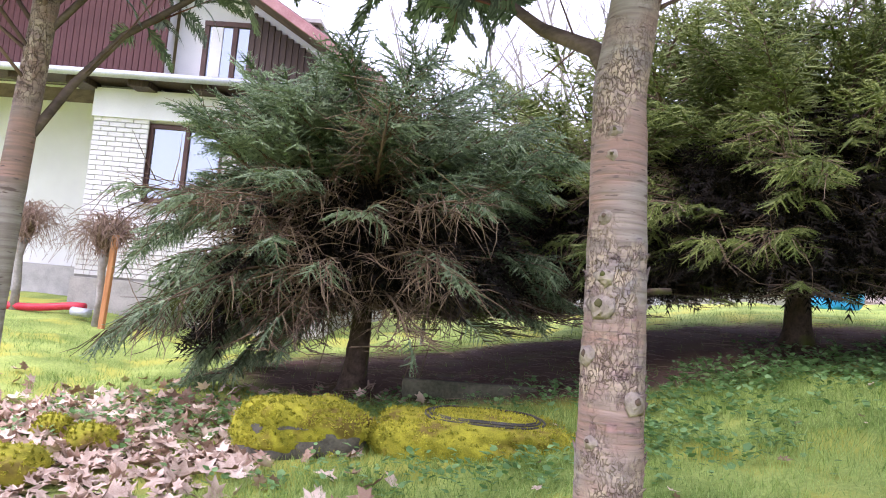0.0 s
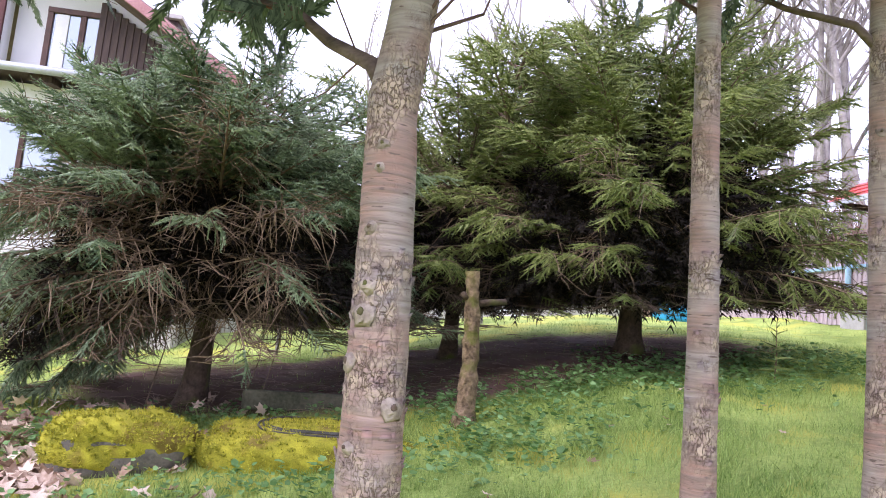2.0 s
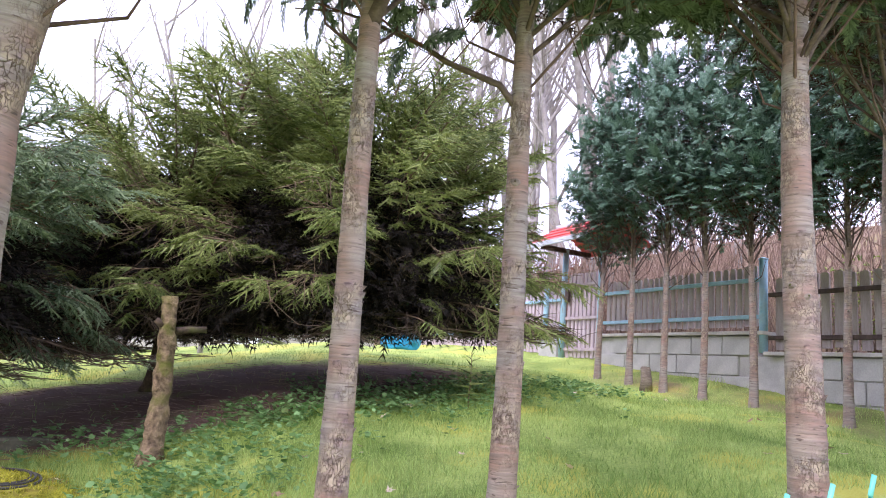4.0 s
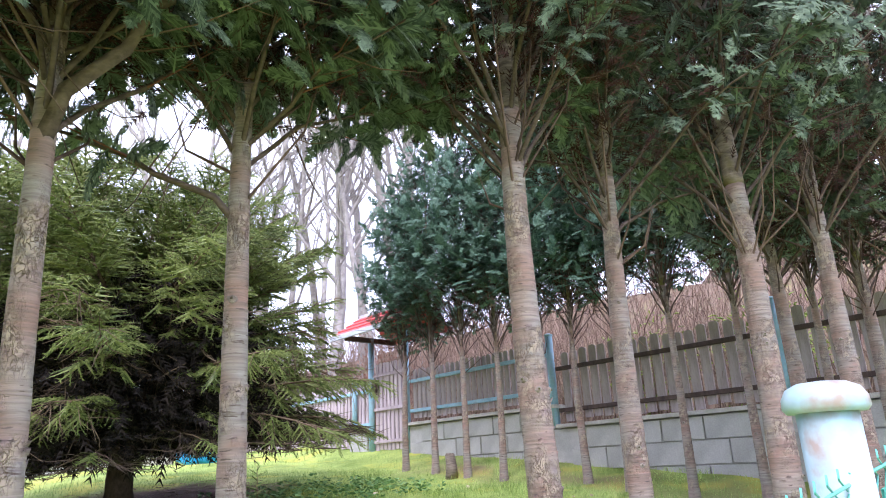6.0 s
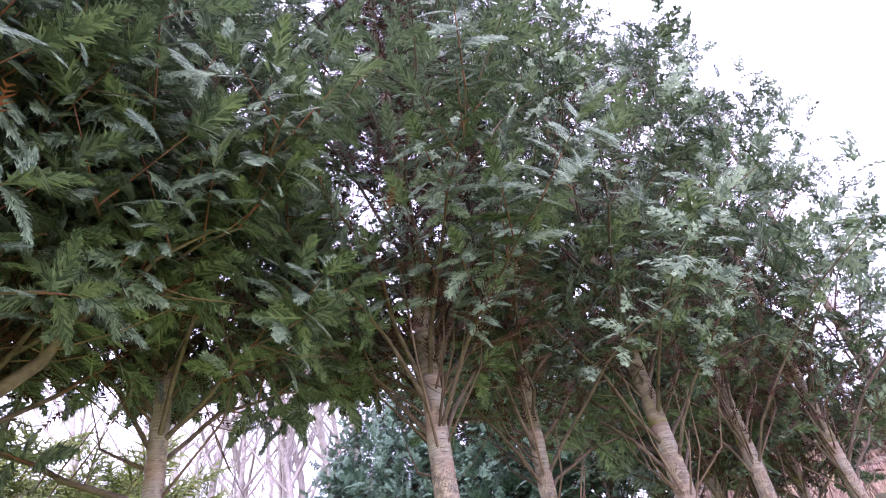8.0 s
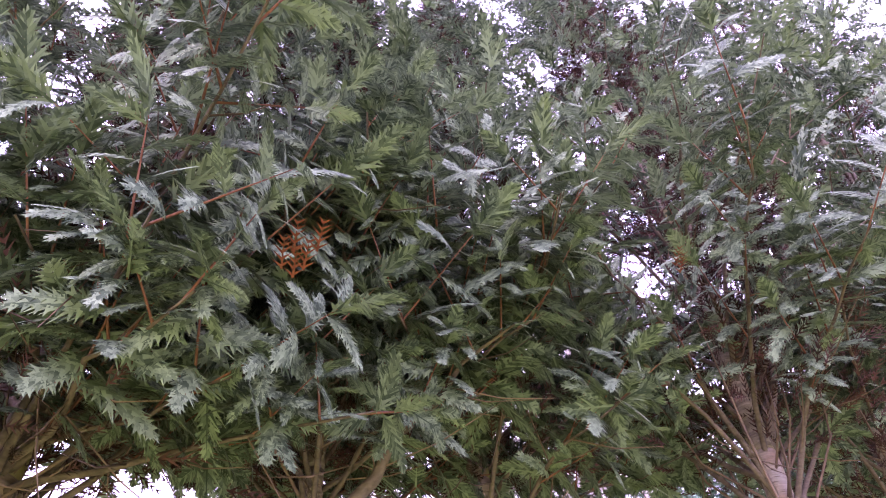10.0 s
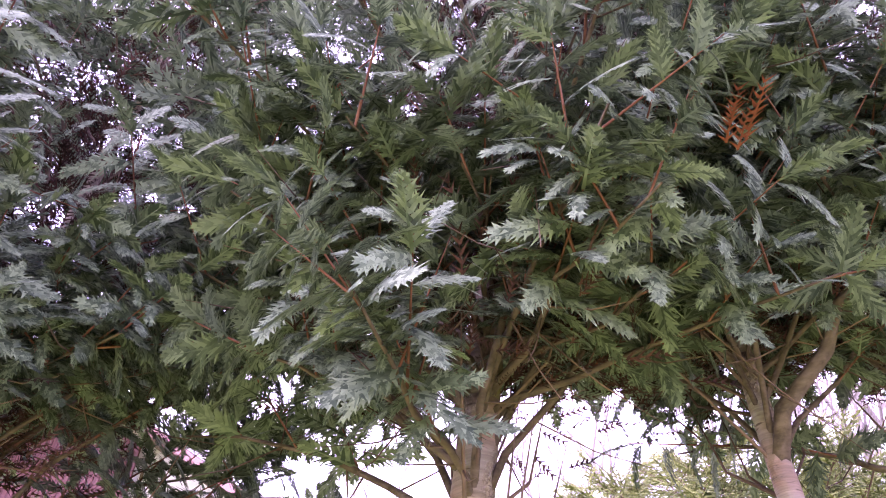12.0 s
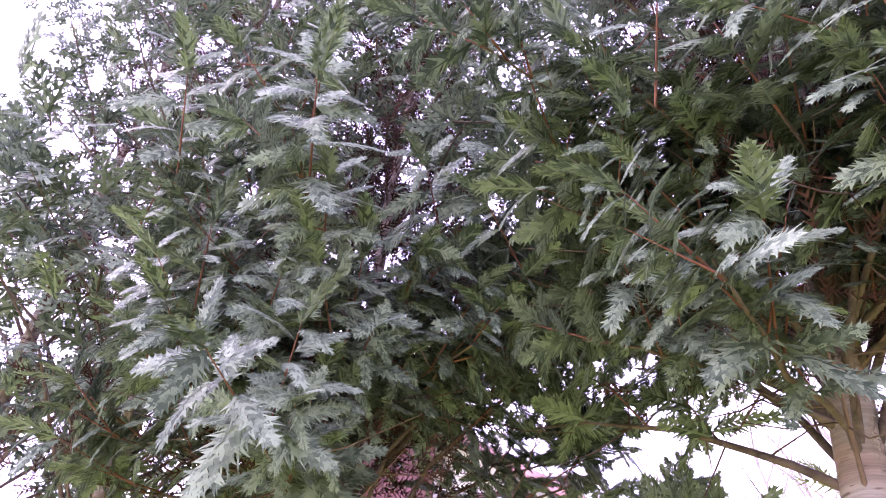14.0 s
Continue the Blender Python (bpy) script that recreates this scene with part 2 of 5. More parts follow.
# ---- mesh tools ----
class Net:
    """Gathers triangles and quads quickly."""

    def __init__(self):
        self.v, self.t, self.count = [], [], 0

    def add(self, verts, tris):
        verts = np.asarray(verts, dtype=np.float32).reshape(-1, 3)
        self.v.append(verts)
        self.t.append(np.asarray(tris, dtype=np.int32).reshape(-1, 3) + self.count)
        self.count += len(verts)

    def tube(self, path, radii, sides=6, rough=0.0, cap=True):
        path = np.asarray(path, dtype=float)
        k = len(path)
        radii = np.broadcast_to(np.asarray(radii, dtype=float), (k,))
        d = np.gradient(path, axis=0)
        d /= np.linalg.norm(d, axis=1)[:, None] + 1e-9
        ref = np.where(np.abs(d[:, 2:3]) > 0.9, np.array([[1.0, 0, 0]]), np.array([[0, 0, 1.0]]))
        u = np.cross(d, ref)
        u /= np.linalg.norm(u, axis=1)[:, None] + 1e-9
        w = np.cross(d, u)
        if np.abs(d[:, 2]).min() < 0.9 < np.abs(d[:, 2]).max():
            for i in range(1, k):
                u[i] = u[i - 1] - d[i] * np.dot(u[i - 1], d[i])
                u[i] /= np.linalg.norm(u[i]) + 1e-9
            w = np.cross(d, u)
        a = np.arange(sides) * 2 * np.pi / sides
        r = radii[:, None] * (1 + (rough * (np.random.rand(k, sides) - 0.5) if rough else 0))
        ring = path[:, None] + r[..., None] * (np.cos(a)[None, :, None] * u[:, None] + np.sin(a)[None, :, None] * w[:, None])
        i, j = np.meshgrid(np.arange(k - 1), np.arange(sides), indexing="ij")
        p, q = i * sides + j, i * sides + (j + 1) % sides
        tris = np.concatenate([np.stack([p, q, q + sides], -1).reshape(-1, 3), np.stack([p, q + sides, p + sides], -1).reshape(-1, 3)])
        verts = ring.reshape(-1, 3)
        if cap:
            verts = np.concatenate([verts, path[:1], path[-1:]])
            n, s = len(verts) - 2, np.arange(sides)
            e = (s + 1) % sides
            tris = np.concatenate([tris, np.stack([e, s, 0 * s + n], -1), np.stack([s + (k - 1) * sides, e + (k - 1) * sides, 0 * s + n + 1], -1)])
        self.add(verts, tris)

    def box(self, lo, hi, turn=None):
        lo, hi = np.array(lo, float), np.array(hi, float)
        v = np.array([[(lo, hi)[i][0], (lo, hi)[j][1], (lo, hi)[k][2]] for k in (0, 1) for j in (0, 1) for i in (0, 1)])
        if turn is not None:
            v = np.array([turn @ Vector(p) for p in v])
        self.add(v, [(0, 2, 3), (0, 3, 1), (4, 5, 7), (4, 7, 6), (0, 1, 5), (0, 5, 4), (2, 6, 7), (2, 7, 3), (0, 4, 6), (0, 6, 2), (1, 3, 7), (1, 7, 5)])

    def mesh(self, name, smooth=False):
        v, t = np.concatenate(self.v), np.concatenate(self.t)
        me = bpy.data.meshes.new(name)
        me.vertices.add(len(v))
        me.vertices.foreach_set("co", v.ravel())
        me.loops.add(t.size)
        me.loops.foreach_set("vertex_index", t.ravel())
        me.polygons.add(len(t))
        me.polygons.foreach_set("loop_start", np.arange(0, t.size, 3, dtype=np.int32))
        me.polygons.foreach_set("loop_total", np.full(len(t), 3, dtype=np.int32))
        me.update(calc_edges=True)
        me.validate()
        if smooth:
            me.polygons.foreach_set("use_smooth", np.ones(len(t), dtype=bool))
        return me


def part(name, net, mat, parent=None, label="", smooth=False):
    me = net if isinstance(net, bpy.types.Mesh) else net.mesh(name, smooth)
    if not me.materials:
        me.materials.append(mat)
    ob = new(name, me)
    if parent:
        ob.parent = parent
    if label:
        tagged(ob, label)
    return ob


def thing(name, at, label, category, group="", kind=""):
    ob = new(name)
    ob.empty_display_size = 0.1
    ob.location = at
    return tagged(ob, label, category, group, kind)


def bevel_box(size, width=0.006):
    """A box round the origin with softened edges, as a mesh."""
    bm = bmesh.new()
    bmesh.ops.create_cube(bm, size=1)
    bmesh.ops.scale(bm, vec=size, verts=bm.verts)
    bmesh.ops.bevel(bm, geom=bm.edges[:], offset=width, segments=1, affect="EDGES")
    me = bpy.data.meshes.new("piece")
    bm.to_mesh(me)
    bm.free()
    return me


def frames_along(dirs, ups):
    """Rotations whose x axis is each direction and whose z axis leans to each up."""
    x = dirs / (np.linalg.norm(dirs, axis=1)[:, None] + 1e-9)
    y = np.cross(ups, x)
    y /= np.linalg.norm(y, axis=1)[:, None] + 1e-9
    return np.stack([x, y, np.cross(x, y)], axis=2)


def scatter(net, shape, places, turns, sizes):
    """Lays a small shape (verts, tris) at many places."""
    v, t = shape
    n = len(places)
    if not n:
        return
    out = np.einsum("nij,kj->nki", turns, v) * np.asarray(sizes).reshape(-1, 1, 1) + np.asarray(places)[:, None, :]
    net.add(out.reshape(-1, 3), (t[None] + (np.arange(n) * len(v))[:, None, None]).reshape(-1, 3))


def soft(x, a, b):
    k = np.clip((x - a) / (b - a), 0, 1)
    return k * k * (3 - 2 * k)


# ---- ground ----
def height(x, y):
    x, y = np.asarray(x, float), np.asarray(y, float)
    h = np.interp(x, (-60, -8, -5.5, -3.5, -1.1, 0.0, 1.2, 2.6, 4.5, 7.0, 8.2, 12, 60), (0.5, 0.4, 0.4, 0.22, 0.36, 0.49, 0.68, 1.02, 1.27, 1.36, 1.6, 1.8, 3.0))
    h = h + 0.085 * np.clip(y - 4.5, 0, 7) + 0.1 * np.clip(y - 4.5, -4, 0)
    h = h + 0.40 * np.clip(x - 8.7, 0, 11) * soft(y, -6, -1)
    road = soft(y, 0.15, 0.75)
    h = h * road + 0.0 * (1 - road)
    return h + 0.02 * np.sin(2.1 * x + 0.7 * y) * np.sin(1.7 * y - 0.4 * x) * road


def soil_amount(x, y):
    """How bare the ground is: needle litter lies under the spruces."""
    a = 1 - soft(np.hypot((x - 1.3) / 3.9, (y - 7.4) / 1.75), 0.82, 1.08)
    foot = 0.75 * np.exp(-((x - 7.35) / 0.45) ** 2) * soft(y, 2.2, 3.2) * (1 - soft(y, 7.2, 8.0)) * (0.6 + 0.4 * np.sin(3.1 * y) * np.sin(5.3 * x))
    return np.maximum(np.maximum(a, foot), 0.9 * soft(x, 8.3, 9.2))


def grid_lines(lo, hi, step, far):
    inner = np.arange(lo, hi + step / 2, step)
    out = step * np.cumsum(1.35 ** np.arange(1, 40))
    out = out[out < far]
    return np.concatenate([lo - out[::-1], inner, hi + out])


xs, ys = grid_lines(-7, 9, 0.09, 900), grid_lines(-1, 11, 0.09, 900)
X, Y = np.meshgrid(xs, ys)
Z = height(X, Y)
bumpy = np.array([noise.noise(Vector((a * 2.3, b * 2.3, 0))) for a, b in zip(X.ravel(), Y.ravel())]).reshape(X.shape)
Z = Z + 0.025 * bumpy * soft(Y, 0.5, 1.2)
net = Net()
k = len(xs)
i, j = np.meshgrid(np.arange(len(ys) - 1), np.arange(k - 1), indexing="ij")
p = (i * k + j).ravel()
net.add(np.stack([X, Y, Z], -1).reshape(-1, 3), np.concatenate([np.stack([p, p + 1, p + k + 1], -1), np.stack([p, p + k + 1, p + k], -1)]))
ground_mesh = net.mesh("ground", True)
bare = ground_mesh.attributes.new("bare", "FLOAT", "POINT")
bare.data.foreach_set("value", np.clip(soil_amount(X, Y) + 0.25 * bumpy * (soil_amount(X, Y) > 0.02), 0, 1).ravel().astype(np.float32))
GROUND = material("garden_ground", (0.13, 0.20, 0.035), (0.42, 0.50, 0.13), 0.95, 1.6, 45, 0.8, third=(0.43, 0.42, 0.075), patch=1.5, step=0.03)
gn, gl = GROUND.node_tree.nodes, GROUND.node_tree.links
attr, soil_noise, soil_mix, soil_ramp = gn.new("ShaderNodeAttribute"), gn.new("ShaderNodeTexNoise"), gn.new("ShaderNodeMix"), gn.new("ShaderNodeMix")
attr.attribute_name = "bare"
soil_noise.inputs["Scale"].default_value, soil_noise.inputs["Detail"].default_value = 40, 6
soil_ramp.data_type = soil_mix.data_type = "RGBA"
soil_ramp.inputs["A"].default_value, soil_ramp.inputs["B"].default_value = (0.05, 0.028, 0.022, 1), (0.22, 0.13, 0.10, 1)
gl.new(soil_noise.outputs["Fac"], soil_ramp.inputs["Factor"])
base = gn["Principled BSDF"].inputs["Base Color"]
gl.new(base.links[0].from_socket, soil_mix.inputs["A"])
gl.new(soil_ramp.outputs["Result"], soil_mix.inputs["B"])
gl.new(attr.outputs["Fac"], soil_mix.inputs["Factor"])
gl.new(soil_mix.outputs["Result"], base)
ground = tagged(part("ground", ground_mesh, GROUND), "mossy lawn with bare needle litter under spruces", "ground", kind="structure")


# ---- conifer parts ----
def make_spray(pairs, leaflets, curl=0.10, seed=1, wide=1.0):
    """A flat cypress spray, one long along x: a stem, blunt side shoots and scale-leaf tips, drooping at its end."""
    rng = np.random.RandomState(seed)
    v, t = [], []

    def blade(o, d, length, width):
        side = np.array((-d[1], d[0]))
        n = len(v)
        v.extend([o - side * width * 0.5, o + side * width * 0.5, o + d * length])
        t.append((n, n + 1, n + 2))

    blade(np.zeros(2), np.array((1.0, 0)), 1.0, 0.05 * wide)
    for i in range(pairs):
        u = 0.06 + 0.90 * i / pairs
        span = (0.40 * (1 - u) ** 0.75 + 0.075) * (0.7 + 0.3 * min(1, u / 0.15)) * (0.75 + 0.5 * rng.rand())
        for side in (-1, 1):
            ang = side * radians(46 - 14 * u + rng.uniform(-7, 7))
            d = np.array((math.cos(ang), math.sin(ang)))
            o = np.array((u + (0.03 if side > 0 else 0), 0.0))
            blade(o, d, span, 0.062 * wide)
            for q in range(leaflets):
                w = 0.25 + 0.6 * (q + 0.4 * rng.rand()) / max(1, leaflets)
                for s2 in (-1, 1):
                    a2 = ang + s2 * radians(36)
                    blade(o + d * span * w, np.array((math.cos(a2), math.sin(a2))), span * 0.36 * (1.1 - 0.7 * w) + 0.05, 0.06 * wide)
    v = np.array([(x, y, -curl * x ** 2.0 - 0.35 * y * y) for x, y in v])
    return v, np.array(t)


def make_plume(sprays, spray, seed, spread=76, fan=3):
    """A leading shoot one long along x: tiers of flat sprays stand round it, shorter to the tip, which ends in a flat fan."""
    rng = np.random.RandomState(seed)
    net = Net()
    for i in range(sprays):
        u = 0.04 + 0.84 * i / sprays
        a = i * 2.39996 + rng.normal(0, 0.3)
        ang = radians(spread - 32 * u + rng.uniform(-9, 9))
        out = np.array((0, math.cos(a), math.sin(a)))
        d = np.array((math.cos(ang), 0, 0)) + out * math.sin(ang)
        up = np.array((math.sin(ang), 0, 0)) - out * math.cos(ang) + rng.normal(0, 0.25, 3)
        size = (0.46 - 0.24 * u) * rng.uniform(0.75, 1.2)
        scatter(net, spray[i % len(spray)], np.array([(u, 0, 0)]), frames_along(d[None], up[None]), [size])
    for i in range(fan):
        a = radians(30) * (i - (fan - 1) / 2)
        d = np.array((math.cos(a), math.sin(a), 0))
        scatter(net, spray[i % len(spray)], np.array([(0.70, 0, 0)]), frames_along(d[None], np.array([(0, rng.normal(0, 0.2), 1.0)])), [0.40 - 0.05 * i])
    return np.concatenate(net.v), np.concatenate(net.t)


def make_brush(needles, seed=2, long=0.10, wide=0.012):
    """A spruce shoot one long along x: a blunt green body set with short stiff needles."""
    rng = np.random.RandomState(seed)
    v, t = [], []
    for a in range(3):
        b, c = 2 * math.pi * a / 3, 2 * math.pi * (a + 1) / 3
        n = len(v)
        r = long * 0.5
        v += [(0, r * math.cos(b), r * math.sin(b)), (0, r * math.cos(c), r * math.sin(c)), (1, 0, 0)]
        t.append((n, n + 1, n + 2))
    for i in range(needles):
        u = (i + rng.rand()) / needles
        a = i * 2.39996 + rng.normal(0, 0.4)
        out = np.array((0.6, math.cos(a), math.sin(a) * 0.8 + 0.12))
        side = np.cross(out, (1, 0.2, 0.1))
        side /= np.linalg.norm(side)
        o = np.array((u * 0.96, 0, 0))
        n = len(v)
        v += [o - side * wide, o + side * wide, o + out * long * (0.8 + 0.4 * rng.rand())]
        t.append((n, n + 1, n + 2))
    return np.array(v, float), np.array(t)


def make_twig(pairs, seed, brushes, droop):
    """A spruce branchlet one long along x: shoots in opposite pairs, combed forward and hanging a little."""
    rng = np.random.RandomState(seed)
    net = Net()
    scatter(net, brushes[0], np.array([(0.55, 0, 0)]), frames_along(np.array([(1.0, 0, -0.2)]), np.array([(0, 0, 1.0)])), [0.45])
    scatter(net, brushes[1], np.array([(0.05, 0, 0)]), frames_along(np.array([(1.0, 0, 0.0)]), np.array([(0, 0, 1.0)])), [0.55])
    for i in range(pairs):
        u = 0.08 + 0.80 * i / pairs
        for sd in (-1, 1):
            a = radians(rng.uniform(36, 58)) * sd
            d = np.array([(math.cos(a), math.sin(a), rng.uniform(-0.35, 0.05) - droop)])
            scatter(net, brushes[(i + (sd > 0)) % 2], np.array([(u + 0.04 * rng.rand(), 0, 0)]), frames_along(d, np.array([(0, 0, 1.0)])), [(0.46 - 0.22 * u) * rng.uniform(0.75, 1.15)])
    v = np.concatenate(net.v)
    v[:, 2] -= droop * 0.5 * v[:, 0] ** 2
    return v, np.concatenate(net.t)


FINE = [make_spray(11, 1, 0.42, 1, 1.0), make_spray(10, 1, 0.60, 2, 1.05), make_spray(11, 1, 0.22, 3, 1.0)]
MIDDLE = [make_spray(5, 1, 0.35, 4, 1.6), make_spray(4, 1, 0.6, 5, 1.7)]
TWIGGY = [make_spray(5, 0, 0.2, 9, 1.0)]
PLUMES = {2: [make_plume(13, FINE, s, 80, 1) for s in (41, 42, 43, 44)], 1: [make_plume(6, MIDDLE, s, 70, 2) for s in (44, 45)], 3: [make_plume(7, MIDDLE, s, 78, 2) for s in (48, 49)]}
BRUSHES = [make_brush(12, 6, 0.13, 0.036), make_brush(12, 7, 0.14, 0.036)]
NEEDLES = [make_brush(22, 6, 0.15, 0.017), make_brush(20, 7, 0.18, 0.017)]
TWIGS = [make_twig(5, 61, BRUSHES, 0.10), make_twig(4, 62, BRUSHES, 0.35), make_twig(5, 63, BRUSHES, 0.22)]


def unit(a):
    return a / (np.linalg.norm(a, axis=-1, keepdims=True) + 1e-9)


def cypress(at, girth, top, radius, crown_from, seed, label, detail=2, limbs=44, plumes=5, lean=(0, 0), bend=(0, 0), knots=5, group="cypress row", size=0.40, leaf=None, stubs=24, upright=0.0, boughs=(), flaky=False, apron=0):
    """A limbed-up cypress: banded trunk with knots, bare limbs inside, plumes of flat sprays outside."""
    rng = np.random.RandomState(seed)
    z0 = float(height(at[0], at[1])) - 0.05
    tree = thing("cypress_tree", (at[0], at[1], z0), label, "tree", group)
    tall = top - z0
    hs = np.concatenate([np.arange(0, min(tall * 0.6, 3.4 - z0), 0.04), np.linspace(min(tall * 0.6, 3.4 - z0) + 0.04, tall, 14)])
    wob = 0.012 * np.stack([np.sin(hs * 2.1 + seed), np.cos(hs * 1.7 + seed * 2)], 1)
    over = np.clip(hs - (2.0 - z0), 0, 1.6)
    line = np.stack([hs * lean[0] + wob[:, 0] + over * bend[0], hs * lean[1] + wob[:, 1] + over * bend[1], hs], 1)
    rad = girth / 2 * (1.10 - 0.22 * np.clip(hs / 2.5, 0, 1)) * np.clip(1.03 - hs / (tall * 1.02), 0.03, 1) ** 0.75
    rad = rad * (1 + 0.35 * np.exp(-hs / 0.12)) * (1 + 0.02 * np.sin(hs * 37 + seed) * np.sin(hs * 11.0 + seed * 3))
    net = Net()
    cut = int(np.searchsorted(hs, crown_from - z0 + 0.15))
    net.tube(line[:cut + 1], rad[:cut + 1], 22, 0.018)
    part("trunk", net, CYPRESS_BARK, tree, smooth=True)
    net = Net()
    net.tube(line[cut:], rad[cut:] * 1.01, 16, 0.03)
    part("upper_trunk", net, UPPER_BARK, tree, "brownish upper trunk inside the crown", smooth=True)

    def axis(z):
        return np.array([np.interp(z, hs, line[:, 0]), np.interp(z, hs, line[:, 1]), z]), float(np.interp(z, hs, rad))

    spots = knots if isinstance(knots, (list, tuple)) else [(rng.uniform(0.3, max(0.6, crown_from - z0 - 0.3)) + z0, rng.uniform(185, 355), rng.uniform(0.5, 0.9)) for _ in range(knots)]
    for z, a, scale in spots:
        c, r = axis(z - z0)
        d = np.array((math.cos(radians(a)), math.sin(radians(a)), 0.15))
        net = Net()
        for rr, o0, o1 in ((0.016, 0.93, 1.06), (0.0105, 1.0, 1.11)):
            rr *= 0.82 * scale
            net.tube([c + d * r * o0, c + d * (r * (o0 + o1) / 2), c + d * r * o1, c + d * r * (o1 + 0.01)], [rr * 1.7, rr * 1.3, rr * 0.9, rr * 0.45], 11, 0.45)
        knot = part("knot", net, KNOT, tree, smooth=True)
        hole = Net()
        tip = c + d * r * (1.115 if scale > 0 else 1)
        hole.tube([tip, tip + d * 0.002, tip + d * 0.004], [0.006 * scale, 0.005 * scale, 0.002 * scale], 9, 0.5)
        part("heartwood", hole, SPRUCE_BARK, knot, smooth=True)
    # loose curled flakes of bark
    if flaky:
        for _ in range(flaky):
            z, a = rng.uniform(0.1, 1.35), radians(rng.uniform(175, 365))
            c, r = axis(z)
            n = np.array((math.cos(a), math.sin(a), 0))
            tng = np.array((-math.sin(a), math.cos(a), 0))
            w, h = rng.uniform(0.006, 0.02), rng.uniform(0.008, 0.035)
            net = Net()
            o = c + n * r * 0.99
            lift = rng.uniform(0.003, 0.012)
            net.add([o - tng * w, o + tng * w, o + tng * w * 0.8 + n * lift + (0, 0, h), o - tng * w * 0.9 + n * lift * 0.6 + (0, 0, h * 0.9), o - n * 0.004 + (0, 0, h * 0.5)], [(0, 1, 2), (0, 2, 3), (1, 4, 2), (0, 3, 4), (3, 2, 4)])
            part("bark_flake", net, CYPRESS_BARK, tree)
    bark, twigs, leaves, stem = Net(), Net(), Net(), Net()
    shapes = PLUMES[detail]
    low = crown_from - z0
    places, dirs, ups, sizes, lows = [], [], [], [], []
    todo = [(z - z0, radians(a), reach, rise, 0.0, True) for z, a, reach, rise in boughs]
    for i in range(limbs):
        f = (i + rng.rand() * 0.8) / limbs
        todo.append((low + (tall - low) * f ** (1.3 if detail == 2 else 1.2) * 0.97 - 0.2, i * 2.39996 + rng.uniform(-0.4, 0.4), radius * (1.0 - 0.80 * f ** 1.5) * rng.uniform(0.75, 1.12), (0.95 + upright) * rng.uniform(0.6, 1.25), f, False))
    for i in range(apron):
        todo.append((low + rng.uniform(-0.12, 0.45), radians(200 + 140 * (i + rng.rand()) / apron), rng.uniform(0.6, 1.02), rng.uniform(0.05, 0.45), 0.1, False))
    for z, az, reach, rise, f, single in todo:
        s = np.linspace(0, 1, 7)
        c, r = axis(max(z, 0.3))
        flat = np.array((math.cos(az), math.sin(az), 0))
        curve = c + flat * reach * (0.75 * s + 0.25 * s * s)[:, None] + np.array((0, 0, 1.0)) * (reach * rise * (s * 1.35 - 0.5 * s * s))[:, None]
        curve[1:, :2] += rng.normal(0, 0.02, (6, 2))
        thick = min(0.22 * r, 0.010) + 0.003 if not single else (0.029 if reach < 0.86 else 0.015)
        own = Net() if detail == 2 else bark
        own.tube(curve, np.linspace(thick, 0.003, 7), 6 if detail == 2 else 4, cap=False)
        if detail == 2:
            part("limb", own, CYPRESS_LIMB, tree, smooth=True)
        m = 4 if single else max(3, int(round((plumes + (2.5 if detail == 2 else 0)) * (0.5 + 0.6 * reach / radius))))
        for q in range(m):
            u = 0.30 + 0.70 * ((q + rng.rand() * 0.8) / m) ** 0.75
            o = np.array([np.interp(u, s, curve[:, a]) for a in range(3)])
            a2 = az + rng.normal(0, 0.8)
            d = np.array((math.cos(a2) * 0.7, math.sin(a2) * 0.7, rng.uniform(0.1, 1.15) + upright))
            places.append(o)
            dirs.append(d)
            ups.append(rng.normal(0, 0.3, 3) + (0, 0, 1.0) if detail == 2 else rng.normal(0, 1, 3))
            sizes.append(size * rng.uniform(0.65, 1.2) * (0.8 + 0.3 * (1 - f)) * (1.3 if detail == 1 and not leaf else 1.0))
            lows.append(o[2] + z0 < 3.8)
            if lows[-1] and detail == 2:
                stem.tube([o, o + unit(d) * sizes[-1] * 0.4, o + unit(d) * sizes[-1] * 0.8], [0.0042, 0.003, 0.0012], 4, cap=False)
        for q in range((4, 4, 6)[detail]):
            u = rng.uniform(0.15, 0.8)
            o = np.array([np.interp(u, s, curve[:, a]) for a in range(3)])
            d = unit(rng.normal(0, 0.8, 3) + flat * 0.6 + (0, 0, 0.25)) * rng.uniform(0.15, 0.45)
            twigs.tube([o, o + d * 0.5 + (0, 0, -0.02), o + d], [0.0035, 0.0025, 0.001], 3, cap=False)
    for q in range(stubs):
        z = rng.uniform(low - 0.35, low + 0.9)
        c, r = axis(z)
        a = rng.rand() * 2 * math.pi
        d = np.array((math.cos(a), math.sin(a), rng.uniform(0.9, 2.2))) * rng.uniform(0.15, 0.42)
        twigs.tube([c, c + d * 0.45 + np.array((d[0], d[1], 0)) * 0.25, c + d + (0, 0, 0.08)], [0.007, 0.005, 0.0015], 4, cap=False)
    if detail < 2:
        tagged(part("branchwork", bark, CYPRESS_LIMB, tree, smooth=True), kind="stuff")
    tagged(part("deadwood", twigs, DEAD_TWIG, tree, "thin dead brown twigs"), kind="stuff")
    if stem.count:
        tagged(part("shoot_stem", stem, RED_STEM, tree, "reddish-brown stems of the leading shoots"), kind="stuff")
    places, dirs, ups, sizes = np.array(places), np.array(dirs), np.array(ups), np.array(sizes)
    pick = rng.randint(0, 6, len(places))
    lows = np.array(lows)
